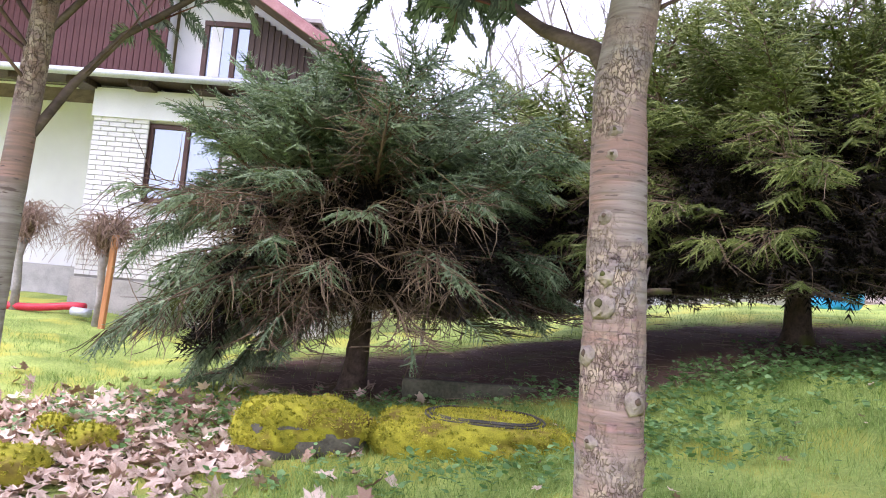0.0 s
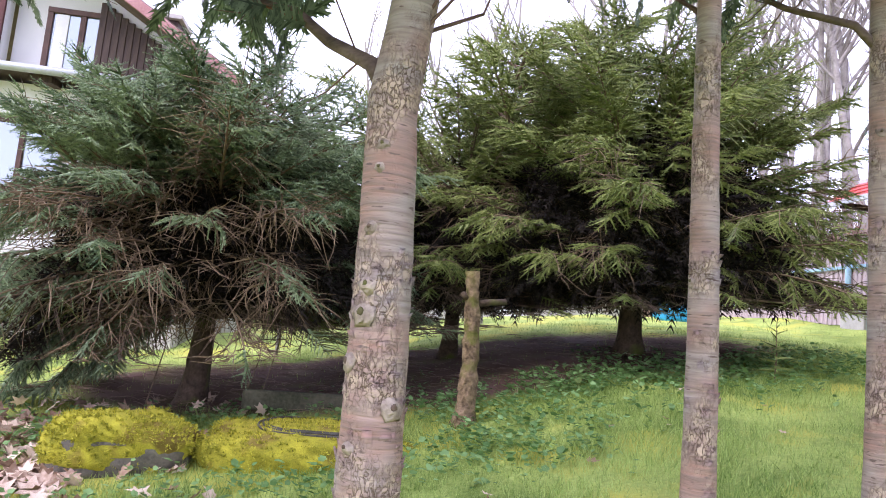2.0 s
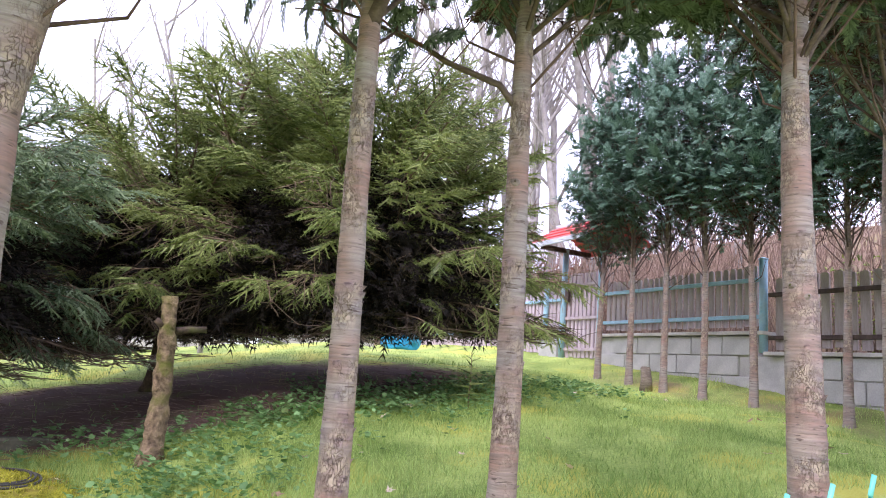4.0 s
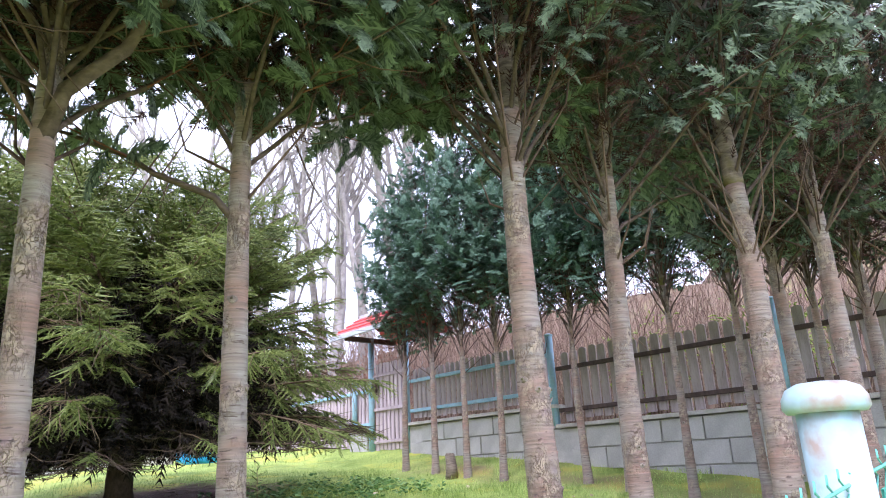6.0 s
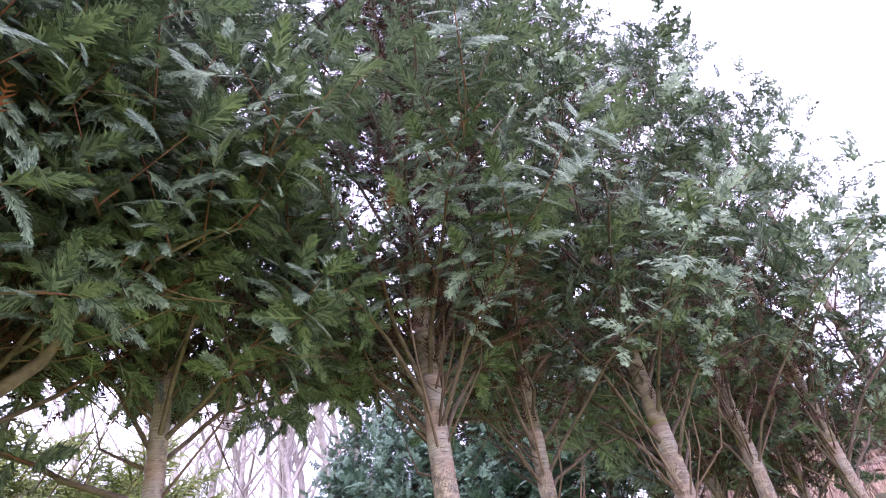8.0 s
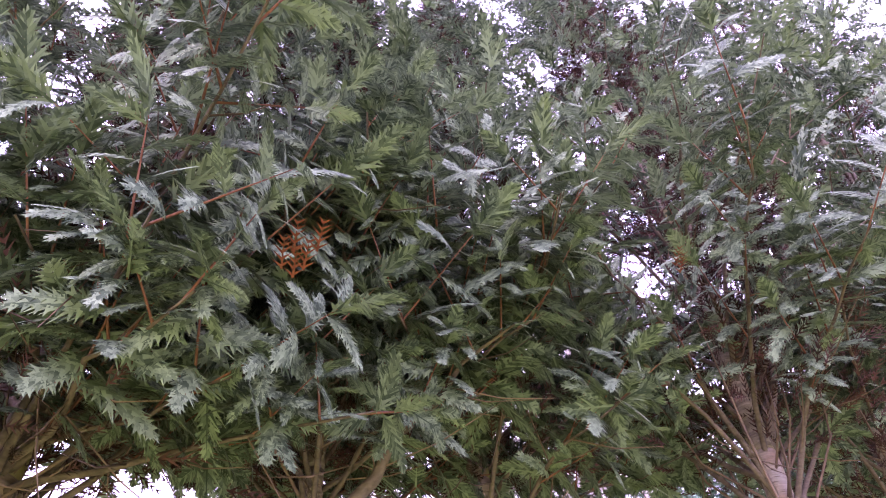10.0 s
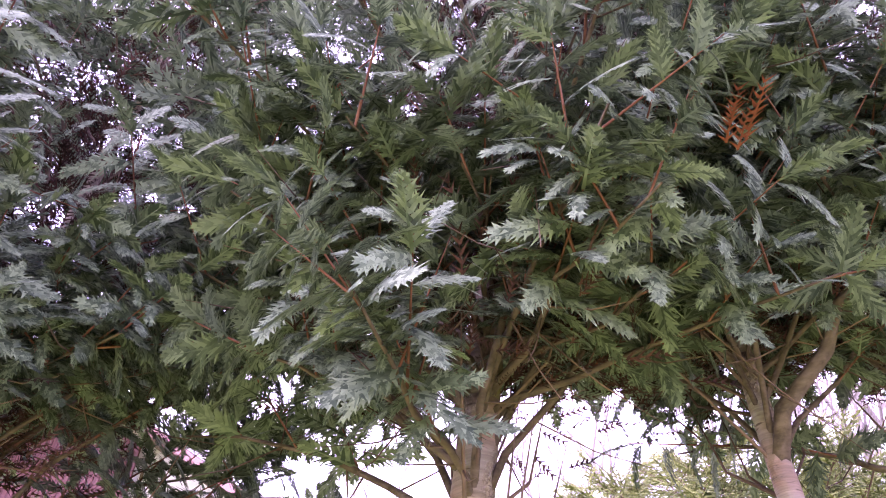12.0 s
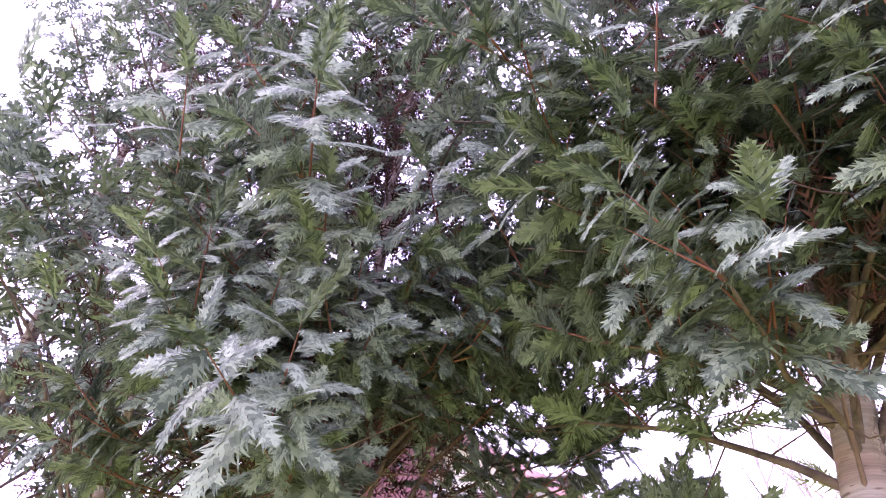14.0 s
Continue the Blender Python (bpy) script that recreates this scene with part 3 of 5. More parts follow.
    for shapes_at, zone in ((shapes, lows), (PLUMES[3] if detail == 2 else shapes, ~lows)):
        for w, shape in enumerate(shapes_at):
            k = (pick % len(shapes_at) == w) & zone
            scatter(leaves, shape, places[k], frames_along(dirs[k], ups[k]), sizes[k])
    tagged(part("crown", leaves, leaf or SCALE_GREEN, tree), kind="stuff")
    # added core of dead sprays: stops light, its dark tone stands for shade
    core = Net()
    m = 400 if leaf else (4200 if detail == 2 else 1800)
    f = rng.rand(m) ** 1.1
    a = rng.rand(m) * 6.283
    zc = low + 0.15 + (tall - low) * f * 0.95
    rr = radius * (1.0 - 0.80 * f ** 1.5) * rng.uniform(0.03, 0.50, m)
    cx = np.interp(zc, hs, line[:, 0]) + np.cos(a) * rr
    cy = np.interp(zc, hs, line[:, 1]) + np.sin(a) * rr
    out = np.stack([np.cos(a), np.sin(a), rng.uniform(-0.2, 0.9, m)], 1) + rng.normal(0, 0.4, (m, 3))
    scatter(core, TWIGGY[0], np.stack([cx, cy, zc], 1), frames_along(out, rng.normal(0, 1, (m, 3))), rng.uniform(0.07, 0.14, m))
    tagged(part("inner_shade_twigs", core, SHADE_CORE_RED, tree, "reddish-brown dead inner sprays, coloured darker for the crown's inner shade"), kind="stuff")
    return tree


def spruce(at, girth, first, top, radius, seed, label, mat, branches=100, hang=0.5, fill=1.0, leaders=(), squash=(1, 1), dead=0.5, skirt=(), bald=()):
    """A broad old spruce: mossy trunk, drooping branches, shoots set with needles; dead twigs below.
    skirt: (from, to) degrees in which the boughs hang down to the ground; bald: where they have lost their inner needles."""
    rng = np.random.RandomState(seed)
    z0 = float(height(at[0], at[1])) - 0.05
    tree = thing("spruce_tree", (at[0], at[1], z0), label, "tree", "spruce group")
    tall = top - z0
    hs = np.linspace(0, tall * 0.95, 26)
    line = np.stack([0.04 * np.sin(hs * 1.3 + seed), 0.03 * np.cos(hs * 1.1 + seed), hs], 1)
    rad = girth / 2 * np.clip(1 - hs / (tall * 0.97), 0.04, 1) ** 0.7 * (1 + 0.55 * np.exp(-hs / 0.15))
    net = Net()
    net.tube(line, rad, 14, 0.16)
    part("trunk", net, SPRUCE_BARK, tree, smooth=True)
    dry, under, leaves = Net(), Net(), Net()
    P, D, S = [], [], []
    lo = first - z0
    jobs = []
    for i in range(branches):
        f = (i + rng.rand()) / branches
        az = i * 2.39996 + rng.uniform(-0.3, 0.3)
        z = lo + (tall * 0.93 - lo) * f
        reach = radius * (1.0 - 0.50 * f ** 3.0) * rng.uniform(0.7, 1.12)
        jobs.append((f, az, z, reach, 0))
    for dx, dy, zt in leaders:
        for i in range(8):
            jobs.append((0.78, i * 2.4, zt - z0 - 0.12 * i - 0.15, 0.22 + 0.08 * i, (dx, dy)))
    for f, az, z, reach, shift in jobs:
        deg = math.degrees(az) % 360
        hung = any(a <= deg <= b for a, b in skirt)
        bare_side = any(a <= deg <= b for a, b in bald) and 0.08 < f < 0.62
        reach *= 0.90 if hung else 1.0
        flat = np.array((math.cos(az) * squash[0], math.sin(az) * squash[1], 0))
        s = np.linspace(0, 1, 9)
        droop = hang * (1 - f) * rng.uniform(0.6, 1.3) + (0.50 * (1 - 0.55 * f) if hung else 0)
        c = np.array((0, 0, z)) + (np.array((*shift, 0)) if shift else 0)
        curve = c + flat * reach * s[:, None] + np.array((0, 0, 1.0)) * (reach * ((0.22 + 0.5 * f) * s - droop * s ** 2.2))[:, None]
        floor = height(curve[:, 0] + at[0], curve[:, 1] + at[1]) - z0 + (0.14 if hung else 0.74 - 0.12 * s)
        curve[:, 2] = np.maximum(curve[:, 2], floor)
        own = Net()
        own.tube(curve, np.linspace(0.020, 0.004, 9), 4, cap=False)
        along = unit(np.gradient(curve, axis=0))
        m = int(reach * 11 * fill * (1.6 if hung else 1.0)) + 4
        for q in range(m):
            u = 0.15 + 0.85 * (q + rng.rand()) / m
            o = np.array([np.interp(u, s, curve[:, a]) for a in range(3)])
            d0 = np.array([np.interp(u, s, along[:, a]) for a in range(3)])
            side = unit(np.cross(d0, (0, 0, 1))) * (1 if q % 2 else -1)
            d = unit(d0 * 0.9 + side * rng.uniform(0.25, 0.95) + np.array((0, 0, rng.uniform(-0.75, 0.10) + 0.75 * f)))
            length = rng.uniform(0.30, 0.62) * (1.2 - 0.45 * u)
            end = o + d * length + np.array((0, 0, -0.16 * length * (1 - f)))
            clear = float(height(end[0] + at[0], end[1] + at[1])) - z0 + (0.08 if hung else 0.60)
            end[2] = max(end[2], clear)
            mid = (o + end) / 2 + np.array((0, 0, 0.03))
            alive = u > (0.25 if hung else 0.42) or f > 0.55
            if f < 0.5 and not hung and rng.rand() < dead * (1.3 - u):
                alive = False
            if f < 0.15 and not hung:
                alive = False
            if bare_side and rng.rand() < (1.0 if u < 0.75 else 0.6):
                alive = False
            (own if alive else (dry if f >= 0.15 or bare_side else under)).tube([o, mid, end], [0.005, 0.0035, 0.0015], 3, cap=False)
            if not alive:
                for _ in range(5):
                    w = o + (end - o) * rng.uniform(0.2, 1)
                    e = w + unit(d + rng.normal(0, 0.6, 3) + (0, 0, -0.5)) * rng.uniform(0.14, 0.40)
                    e[2] = max(e[2], clear)
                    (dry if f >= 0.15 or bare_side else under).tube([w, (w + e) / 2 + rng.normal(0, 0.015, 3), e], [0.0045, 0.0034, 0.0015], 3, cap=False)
                continue
            P.append(o + d * 0.04)
            D.append(unit(end - o))
            S.append(length)
        P.append(curve[-1] - along[-1] * 0.1)
        D.append(along[-1])
        S.append(0.36)
        part("branch", own, SPRUCE_TWIG, tree)
    tagged(part("deadwood", dry, SPRUCE_TWIG, tree, "dry brown bare twigs"), kind="stuff")
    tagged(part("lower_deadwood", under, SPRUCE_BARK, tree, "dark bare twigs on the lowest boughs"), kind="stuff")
    P, D, S = np.array(P), np.array(D), np.array(S)
    pick = rng.randint(0, 3, len(P))
    for w, shape in enumerate(TWIGS):
        k = pick == w
        scatter(leaves, shape, P[k], frames_along(D[k], rng.normal(0, 0.3, (k.sum(), 3)) + (0.05, 0.05, 1.0)), S[k])
    tagged(part("crown", leaves, mat, tree), kind="stuff")
    # added twig filler: blocks light and paints the crown's dark interior
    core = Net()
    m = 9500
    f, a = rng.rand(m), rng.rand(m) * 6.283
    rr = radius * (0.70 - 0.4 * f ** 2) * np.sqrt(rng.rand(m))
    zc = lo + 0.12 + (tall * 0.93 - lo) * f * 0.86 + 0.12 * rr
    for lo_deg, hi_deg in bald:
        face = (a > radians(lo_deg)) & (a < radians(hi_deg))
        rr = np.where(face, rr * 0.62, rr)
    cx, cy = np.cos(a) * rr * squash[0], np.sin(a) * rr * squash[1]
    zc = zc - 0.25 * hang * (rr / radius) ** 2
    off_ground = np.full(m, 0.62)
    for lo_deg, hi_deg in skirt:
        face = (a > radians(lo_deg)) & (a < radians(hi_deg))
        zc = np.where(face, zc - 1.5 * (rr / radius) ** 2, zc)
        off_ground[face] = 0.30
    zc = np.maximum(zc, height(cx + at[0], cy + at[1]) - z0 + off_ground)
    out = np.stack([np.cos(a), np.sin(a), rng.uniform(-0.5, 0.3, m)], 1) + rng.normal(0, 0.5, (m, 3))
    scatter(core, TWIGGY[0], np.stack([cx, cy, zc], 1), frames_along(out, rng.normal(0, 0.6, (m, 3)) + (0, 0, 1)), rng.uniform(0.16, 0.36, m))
    tagged(part("inner_shade_twigs", core, SHADE_CORE_BLACK, tree, "near-black twig filler standing in for the crown's inner shade"), kind="stuff")
    return tree


# ---- the row of cypresses along the wire fence ----
tree_a = cypress((0.475, 1.76), 0.168, 7.2, 1.2, 2.5, 11, "tall limbed cypress with pinkish banded bark and knots", lean=(-0.045, 0.0), bend=(0.17, 0.0), limbs=76, apron=13, flaky=110, knots=[(1.23, 301, 1.6), (1.45, 230, 1.7), (1.33, 205, 1.5), (1.66, 234, 1.0), (1.81, 246, 0.8), (1.87, 250, 0.8), (1.13, 223, 0.9), (1.52, 236, 1.2)], boughs=((2.0, 142, 0.85, 0.65), (2.3, 165, 0.95, 0.5), (2.45, 200, 0.9, 0.7)))
tree_b = cypress((1.375, 1.88), 0.098, 6.8, 1.0, 2.75, 12, "slender limbed cypress with smooth grey bark", lean=(-0.022, 0.02), bend=(0.02, 0.0), flaky=40, limbs=56, apron=5, boughs=((2.55, 300, 0.8, 0.8),))
cypress((1.96, 1.95), 0.098, 7.6, 1.05, 2.85, 13, "slender limbed cypress with smooth grey bark", limbs=50, apron=3, lean=(0.01, 0.02), flaky=40, boughs=((2.45, 150, 0.9, 0.5),))
tree_d = cypress((3.05, 1.62), 0.132, 8.2, 1.2, 2.95, 14, "tall cypress with flaking lower bark and a forked top", flaky=40, limbs=62, boughs=((3.08, 330, 0.84, 1.7), (3.02, 30, 0.84, 1.3), (2.85, 200, 0.9, 1.2)))
cypress((3.83, 1.69), 0.11, 7.6, 1.1, 2.85, 15, "slender limbed cypress with smooth grey bark", detail=1, limbs=58)
cypress((4.5, 1.32), 0.14, 8.2, 1.3, 2.85, 16, "tall cypress with flaking lower bark and a forked top", detail=1, limbs=66)
cypress((6.0, 1.75), 0.12, 6.0, 0.9, 2.9, 17, "slender cypress trunk farther along the row", detail=1)
cypress((5.5, 1.25), 0.13, 7.6, 1.3, 2.9, 18, "slender cypress trunk farther along the row", detail=1)
cypress((7.0, 1.5), 0.12, 6.0, 0.9, 2.9, 19, "slender cypress trunk farther along the row", detail=1, limbs=36)
cypress((7.7, 0.75), 0.12, 7.8, 1.35, 2.9, 24, "slender cypress trunk farther along the row", detail=1, limbs=36)
cypress((6.3, 0.95), 0.12, 7.8, 1.35, 2.9, 20, "slender cypress trunk farther along the row", detail=1, limbs=36)
cypress((-1.27, 1.88), 0.09, 7.4, 1.15, 2.25, 21, "limbed cypress with low spreading boughs", lean=(0.04, 0.0), limbs=70, apron=13, boughs=((1.75, 20, 0.88, 1.1),))
cypress((-2.35, 1.85), 0.13, 8.4, 1.3, 2.4, 22, "limbed cypress with low spreading boughs", detail=1, limbs=76)
cypress((-3.5, 1.9), 0.13, 8.4, 1.3, 2.3, 23, "limbed cypress at the end of the row", detail=1, limbs=64)

for tree, places in ((tree_b, ((1.03, 0.95, 2.91), (1.06, 0.97, 2.88), (1.08, 0.94, 2.92), (1.04, 0.98, 2.86), (1.01, 0.96, 2.86))), (tree_d, ((2.55, 1.25, 3.65), (2.5, 1.2, 3.55), (2.62, 1.3, 3.75)))):
    for p in places:
        net = Net()
        d = np.array([(p[0] - tree.location.x + 0.2, p[1] - tree.location.y - 0.2, 0.1)])
        scatter(net, TWIGGY[0], np.array([np.array(p) - np.array(tree.location)]), frames_along(d, np.array([(0, 0.2, 1.0)])), [0.12])
        part("withered_spray", net, RUST_LEAF, tree, "withered orange-brown spray")

# ---- spruces ----
spruce((-1.0, 6.6), 0.24, 1.3, 2.75, 2.1, 31, "broad spruce with drooping blue-green branches and mossy trunk", NEEDLE_BLUE, 130, hang=0.45, dead=0.55, leaders=((-0.85, -0.6, 3.3), (-0.45, -0.5, 3.15)), skirt=((145, 225),), bald=((240, 305),), fill=1.25)
spruce((1.5, 8.2), 0.20, 1.5, 3.5, 2.2, 32, "spruce with dark dead lower branches", NEEDLE_GOLD, 80, hang=0.3, dead=0.35, leaders=((0.5, 0, 4.3),), fill=0.8)
spruce((3.25, 7.05), 0.26, 1.65, 3.8, 2.3, 33, "broad spruce with yellowish green crown and brown trunk", NEEDLE_GOLD, 135, hang=0.30, dead=0.35, leaders=((-1.5, -0.4, 4.4), (-0.5, -0.3, 4.8), (0.4, -0.2, 4.6), (1.2, -0.2, 4.4)))

# ---- house ----
house = thing("house", (-5, 10, 0.4), "white brick house with brown upper cladding and red roof", "house")
house.location = (0, 0, 0)


def box_part(name, lo, hi, mat, parent, label="", bevel=0.004):
    lo, hi = Vector(lo), Vector(hi)
    ob = part(name, bevel_box(hi - lo, bevel), mat, parent, label)
    ob.location = (lo + hi) / 2
    return ob


FY = 10.0
lower = Net()
lower.box((-5.95, FY + 0.05, 1.35), (-5.10, FY + 0.35, 4.25))
lower.box((-5.10, FY + 0.05, 1.35), (-3.9, FY + 0.35, 2.52))
lower.box((-5.10, FY + 0.05, 3.78), (-3.9, FY + 0.35, 4.25))
lower.box((-3.9, FY + 0.05, 1.35), (-2.1, FY + 0.35, 4.25))
lower.box((-5.95, FY + 0.35, 1.35), (-5.65, FY + 6, 4.25))
lower.box((-2.4, FY + 0.35, 0.6), (-2.1, FY + 6, 4.25))
lower.box((-5.95, FY + 6, 0.6), (-2.1, FY + 6.3, 6.5))
wall = part("wall", lower, JOINT, house)
lintel = box_part("plaster_band", (-5.97, FY - 0.01, 3.80), (-2.1, FY + 0.05, 4.25), PLASTER, house, "smooth white plaster band")
back = box_part("side_wall", (-9.5, FY + 1.6, 1.5), (-5.95, FY + 1.9, 4.4), PLASTER, house, "plain white plaster wall")
plinth = box_part("plinth", (-9.5, FY + 1.5, 0.55), (-5.95, FY + 1.62, 1.5), JOINT, house, "crazy stone plinth")
base_front = box_part("front_plinth", (-5.98, FY + 0.0, 0.5), (-2.1, FY + 0.36, 1.35), PALE_STONE, house, "pale stone plinth")
stone_rng = random.Random(5)
for row in range(4):
    x = -9.4 - 0.15 * (row % 2)
    while x < -6.2:
        w = stone_rng.uniform(0.25, 0.42)
        ob = box_part("stone", (x, FY + 1.47, 0.62 + row * 0.22), (x + w - 0.03, FY + 1.51, 0.62 + row * 0.22 + 0.19), SLATE, plinth, bevel=0.012)
        ob.rotation_euler = (0, radians(stone_rng.uniform(-9, 9)), 0)
        x += w
    x = -5.95
    while x < -4.2:
        w = stone_rng.uniform(0.2, 0.36)
        box_part("stone", (x, FY - 0.03, 0.58 + row * 0.19), (x + w - 0.025, FY + 0.01, 0.58 + row * 0.19 + 0.165), PALE_STONE, base_front, bevel=0.015)
        x += w
window = new("window", None)
window.parent = house
box_part("window_frame", (-5.10, FY + 0.10, 2.55), (-5.03, FY + 0.18, 3.77), FRAME_BROWN, window)
box_part("window_frame", (-3.97, FY + 0.10, 2.55), (-3.9, FY + 0.18, 3.77), FRAME_BROWN, window)
box_part("window_frame", (-5.03, FY + 0.10, 3.70), (-3.97, FY + 0.18, 3.77), FRAME_BROWN, window)
box_part("window_frame", (-5.03, FY + 0.10, 2.55), (-3.97, FY + 0.18, 2.63), FRAME_BROWN, window)
box_part("mullion", (-4.53, FY + 0.095, 2.63), (-4.46, FY + 0.175, 3.70), FRAME_BROWN, window)
box_part("pane", (-5.03, FY + 0.13, 2.63), (-4.53, FY + 0.145, 3.70), GLASS, window, bevel=0.001)
box_part("pane", (-4.46, FY + 0.13, 2.63), (-3.97, FY + 0.145, 3.70), GLASS, window, bevel=0.001)
box_part("window_sill", (-5.15, FY - 0.06, 2.49), (-3.85, FY + 0.10, 2.53), GREY_TRIM, window)
# gutter, eave board, brackets
box_part("eave", (-9.4, FY - 0.42, 4.32), (-1.8, FY + 0.3, 4.39), DARK_WOOD, house)
gutter = Net()
gutter.tube([(-9.4, FY - 0.46, 4.34), (-5.0, FY - 0.46, 4.335), (-1.8, FY - 0.46, 4.33)], 0.06, 12)
part("gutter", gutter, GREY_TRIM, house, smooth=True)
for x in (-9.0, -8.0, -7.0, -6.1, -5.15, -4.2, -3.25, -2.3):
    box_part("bracket", (x - 0.16, FY - 0.30, 4.22), (x + 0.16, FY + 0.1, 4.315), DARK_WOOD, house)
brace = Net()
brace.tube([(-6.9, FY + 1.6, 4.25), (-6.0, FY + 0.4, 3.6)], 0.05, 6)
part("brace", brace, GREY_TRIM, house)
# upper storey under the gable
APEX, EDGE, SLOPE = -6.2, -1.7, 0.62


def verge(x):
    return 4.53 + SLOPE * (EDGE - max(x, 2 * APEX - x))


for x0, x1, mat in ((-9.0, -5.0, CLADDING), (-3.72, -1.9, DARK_WOOD)):
    x = x0
    while x < x1 - 0.02:
        topz = min(verge(x), verge(x + 0.1)) - 0.1
        box_part("board", (x, FY + 0.10, 4.39), (x + 0.095, FY + 0.14, max(topz, 4.45)), mat, wall, bevel=0.006)
        x += 0.1
gable = Net()
gv = [(-10.6, FY + 0.15, 4.3), (-5.0, FY + 0.15, 4.3), (-5.0, FY + 0.15, verge(-5.0)), (APEX, FY + 0.15, verge(APEX)), (-3.7, FY + 0.15, 4.3), (-2.0, FY + 0.15, 4.3), (-3.7, FY + 0.15, verge(-3.7)), (-2.0, FY + 0.15, verge(-2.0))]
gable.add(gv + [(a, b + 0.2, c) for a, b, c in gv], [(0, 1, 2), (0, 2, 3), (4, 5, 7), (4, 7, 6), (8, 10, 9), (8, 11, 10), (12, 15, 13), (12, 14, 15), (1, 9, 10), (1, 10, 2), (4, 6, 14), (4, 14, 12), (3, 11, 8), (3, 8, 0), (2, 10, 11), (2, 11, 3), (6, 7, 15), (6, 15, 14)])
part("gable", gable, PLASTER, house)
box_part("recess_wall", (-5.0, FY + 0.45, 4.3), (-3.7, FY + 0.55, 6.6), PLASTER, house)
upper = new("window", None)
upper.parent = house
for a, b in ((-4.52, -4.44), (-4.06, -3.98), (-3.78, -3.72)):
    box_part("window_frame", (a, FY + 0.30, 4.42), (b, FY + 0.38, 5.45), FRAME_BROWN, upper)
box_part("window_frame", (-4.52, FY + 0.29, 5.45), (-3.72, FY + 0.39, 5.53), FRAME_BROWN, upper)
box_part("pane", (-4.44, FY + 0.33, 4.42), (-4.06, FY + 0.345, 5.45), GLASS, upper, bevel=0.001)
box_part("pane", (-3.98, FY + 0.33, 4.42), (-3.78, FY + 0.345, 5.45), GLASS, upper, bevel=0.001)
box_part("curtain", (-4.40, FY + 0.31, 4.43), (-4.22, FY + 0.325, 5.44), WHITE_PAINT, upper, "white curtain strip", bevel=0.002)
for sgn, nm in ((1, "roof"), (-1, "roof")):
    length = (EDGE - APEX) * math.hypot(1, SLOPE) + 0.3
    ob = part(nm, bevel_box(Vector((length, 7.2, 0.12)), 0.01), ROOF_BROWN, house)
    mid = Vector((APEX + sgn * (EDGE - APEX + 0.2) / 2, FY + 3.0, verge(APEX) - SLOPE * (EDGE - APEX + 0.2) / 2 + 0.08))
    ob.matrix_local = Matrix.Translation(mid) @ Euler((0, sgn * math.atan(SLOPE), 0)).to_matrix().to_4x4()
verge_board = part("verge_board", bevel_box(Vector((5.6, 0.05, 0.14)), 0.008), material("faded_red_paint", (0.30, 0.13, 0.13), (0.46, 0.25, 0.25), 0.6, 4, 40, 0.2), house, "faded red painted verge board")
verge_board.matrix_local = Matrix.Translation(Vector(((APEX + EDGE) / 2 + 0.1, FY - 0.62, verge((APEX + EDGE) / 2) - 0.02))) @ Euler((0, math.atan(SLOPE), 0)).to_matrix().to_4x4()
chimney = box_part("chimney", (-3.75, FY + 2.2, 5.0), (-3.25, FY + 2.7, 6.35), DARK_WOOD, house, "dark chimney with a slab on top")
box_part("chimney_cap", (-3.83, FY + 2.1, 6.35), (-3.17, FY + 2.8, 6.43), PALE_STONE, house)

# ---- garden things near the house ----
def weeping_tree(at, seed):
    rng = np.random.RandomState(seed)
    z0 = float(height(at[0], at[1])) - 0.03
    tree = thing("weeping_tree", (at[0], at[1], z0), "small bare weeping tree with tangled drooping twigs", "tree")
    net = Net()
    net.tube([(0, 0, 0), (0.01, 0, 0.4), (-0.02, 0, 0.8), (0.0, 0, 1.05)], [0.065, 0.05, 0.05, 0.085], 10, 0.15)
    part("trunk", net, GREY_BARK, tree, smooth=True)
    net = Net()
    for i in range(230):
        a, r = rng.rand() * 6.283, rng.uniform(0.15, 0.8)
        top = rng.uniform(0.25, 0.62)
        s = np.linspace(0, 1, 8)
        drop = rng.uniform(0.3, 1.0)
        rise = 1.0 + top * np.sin(np.pi * np.minimum(s * 0.8, 0.5)) - drop * np.clip(s - 0.5, 0, 1) ** 1.5 * 1.6
        pts = np.stack([math.cos(a) * r * s + rng.normal(0, 0.045, 8), math.sin(a) * r * s + rng.normal(0, 0.045, 8), rise + rng.normal(0, 0.03, 8)], 1)
        net.tube(pts, np.linspace(0.009, 0.002, 8), 3, cap=False)
    tagged(part("crown", net, BRUSH, tree), kind="stuff")
    return tree


weeping_tree((-4.95, 9.05), 3)
weeping_tree((-6.3, 9.3), 4)
stake_z = float(height(-4.78, 8.95))
stake = tagged(part("stake", bevel_box(Vector((0.07, 0.07, 1.3)), 0.006), ORANGE_WOOD), "orange-stained square wooden tree stake", "stake")
stake.matrix_world = pose(-4.80, 8.95, stake_z + 0.6, 0, 2, 0)
hose = Net()
hx = np.linspace(-6.9, -5.35, 14)
hose.tube(np.stack([hx, 9.3 + 0.12 * np.sin(hx * 2), height(hx, 9.3 + 0 * hx) + 0.06 + 0.10 * soft(hx, -6.2, -5.3)], 1), 0.055, 10)
tagged(part("drain_hose", hose, RED_HOSE, smooth=True), "red corrugated plastic drain hose on the ground", "hose")
pipe = Net()
pz = float(height(-5.4, 9.25))
pipe.tube([(-5.42, 9.25, pz + 0.10), (-5.15, 9.2, pz + 0.09)], 0.06, 12)
tagged(part("drain_pipe", pipe, GREY_TRIM, smooth=True), "short grey plastic drain pipe end", "pipe")

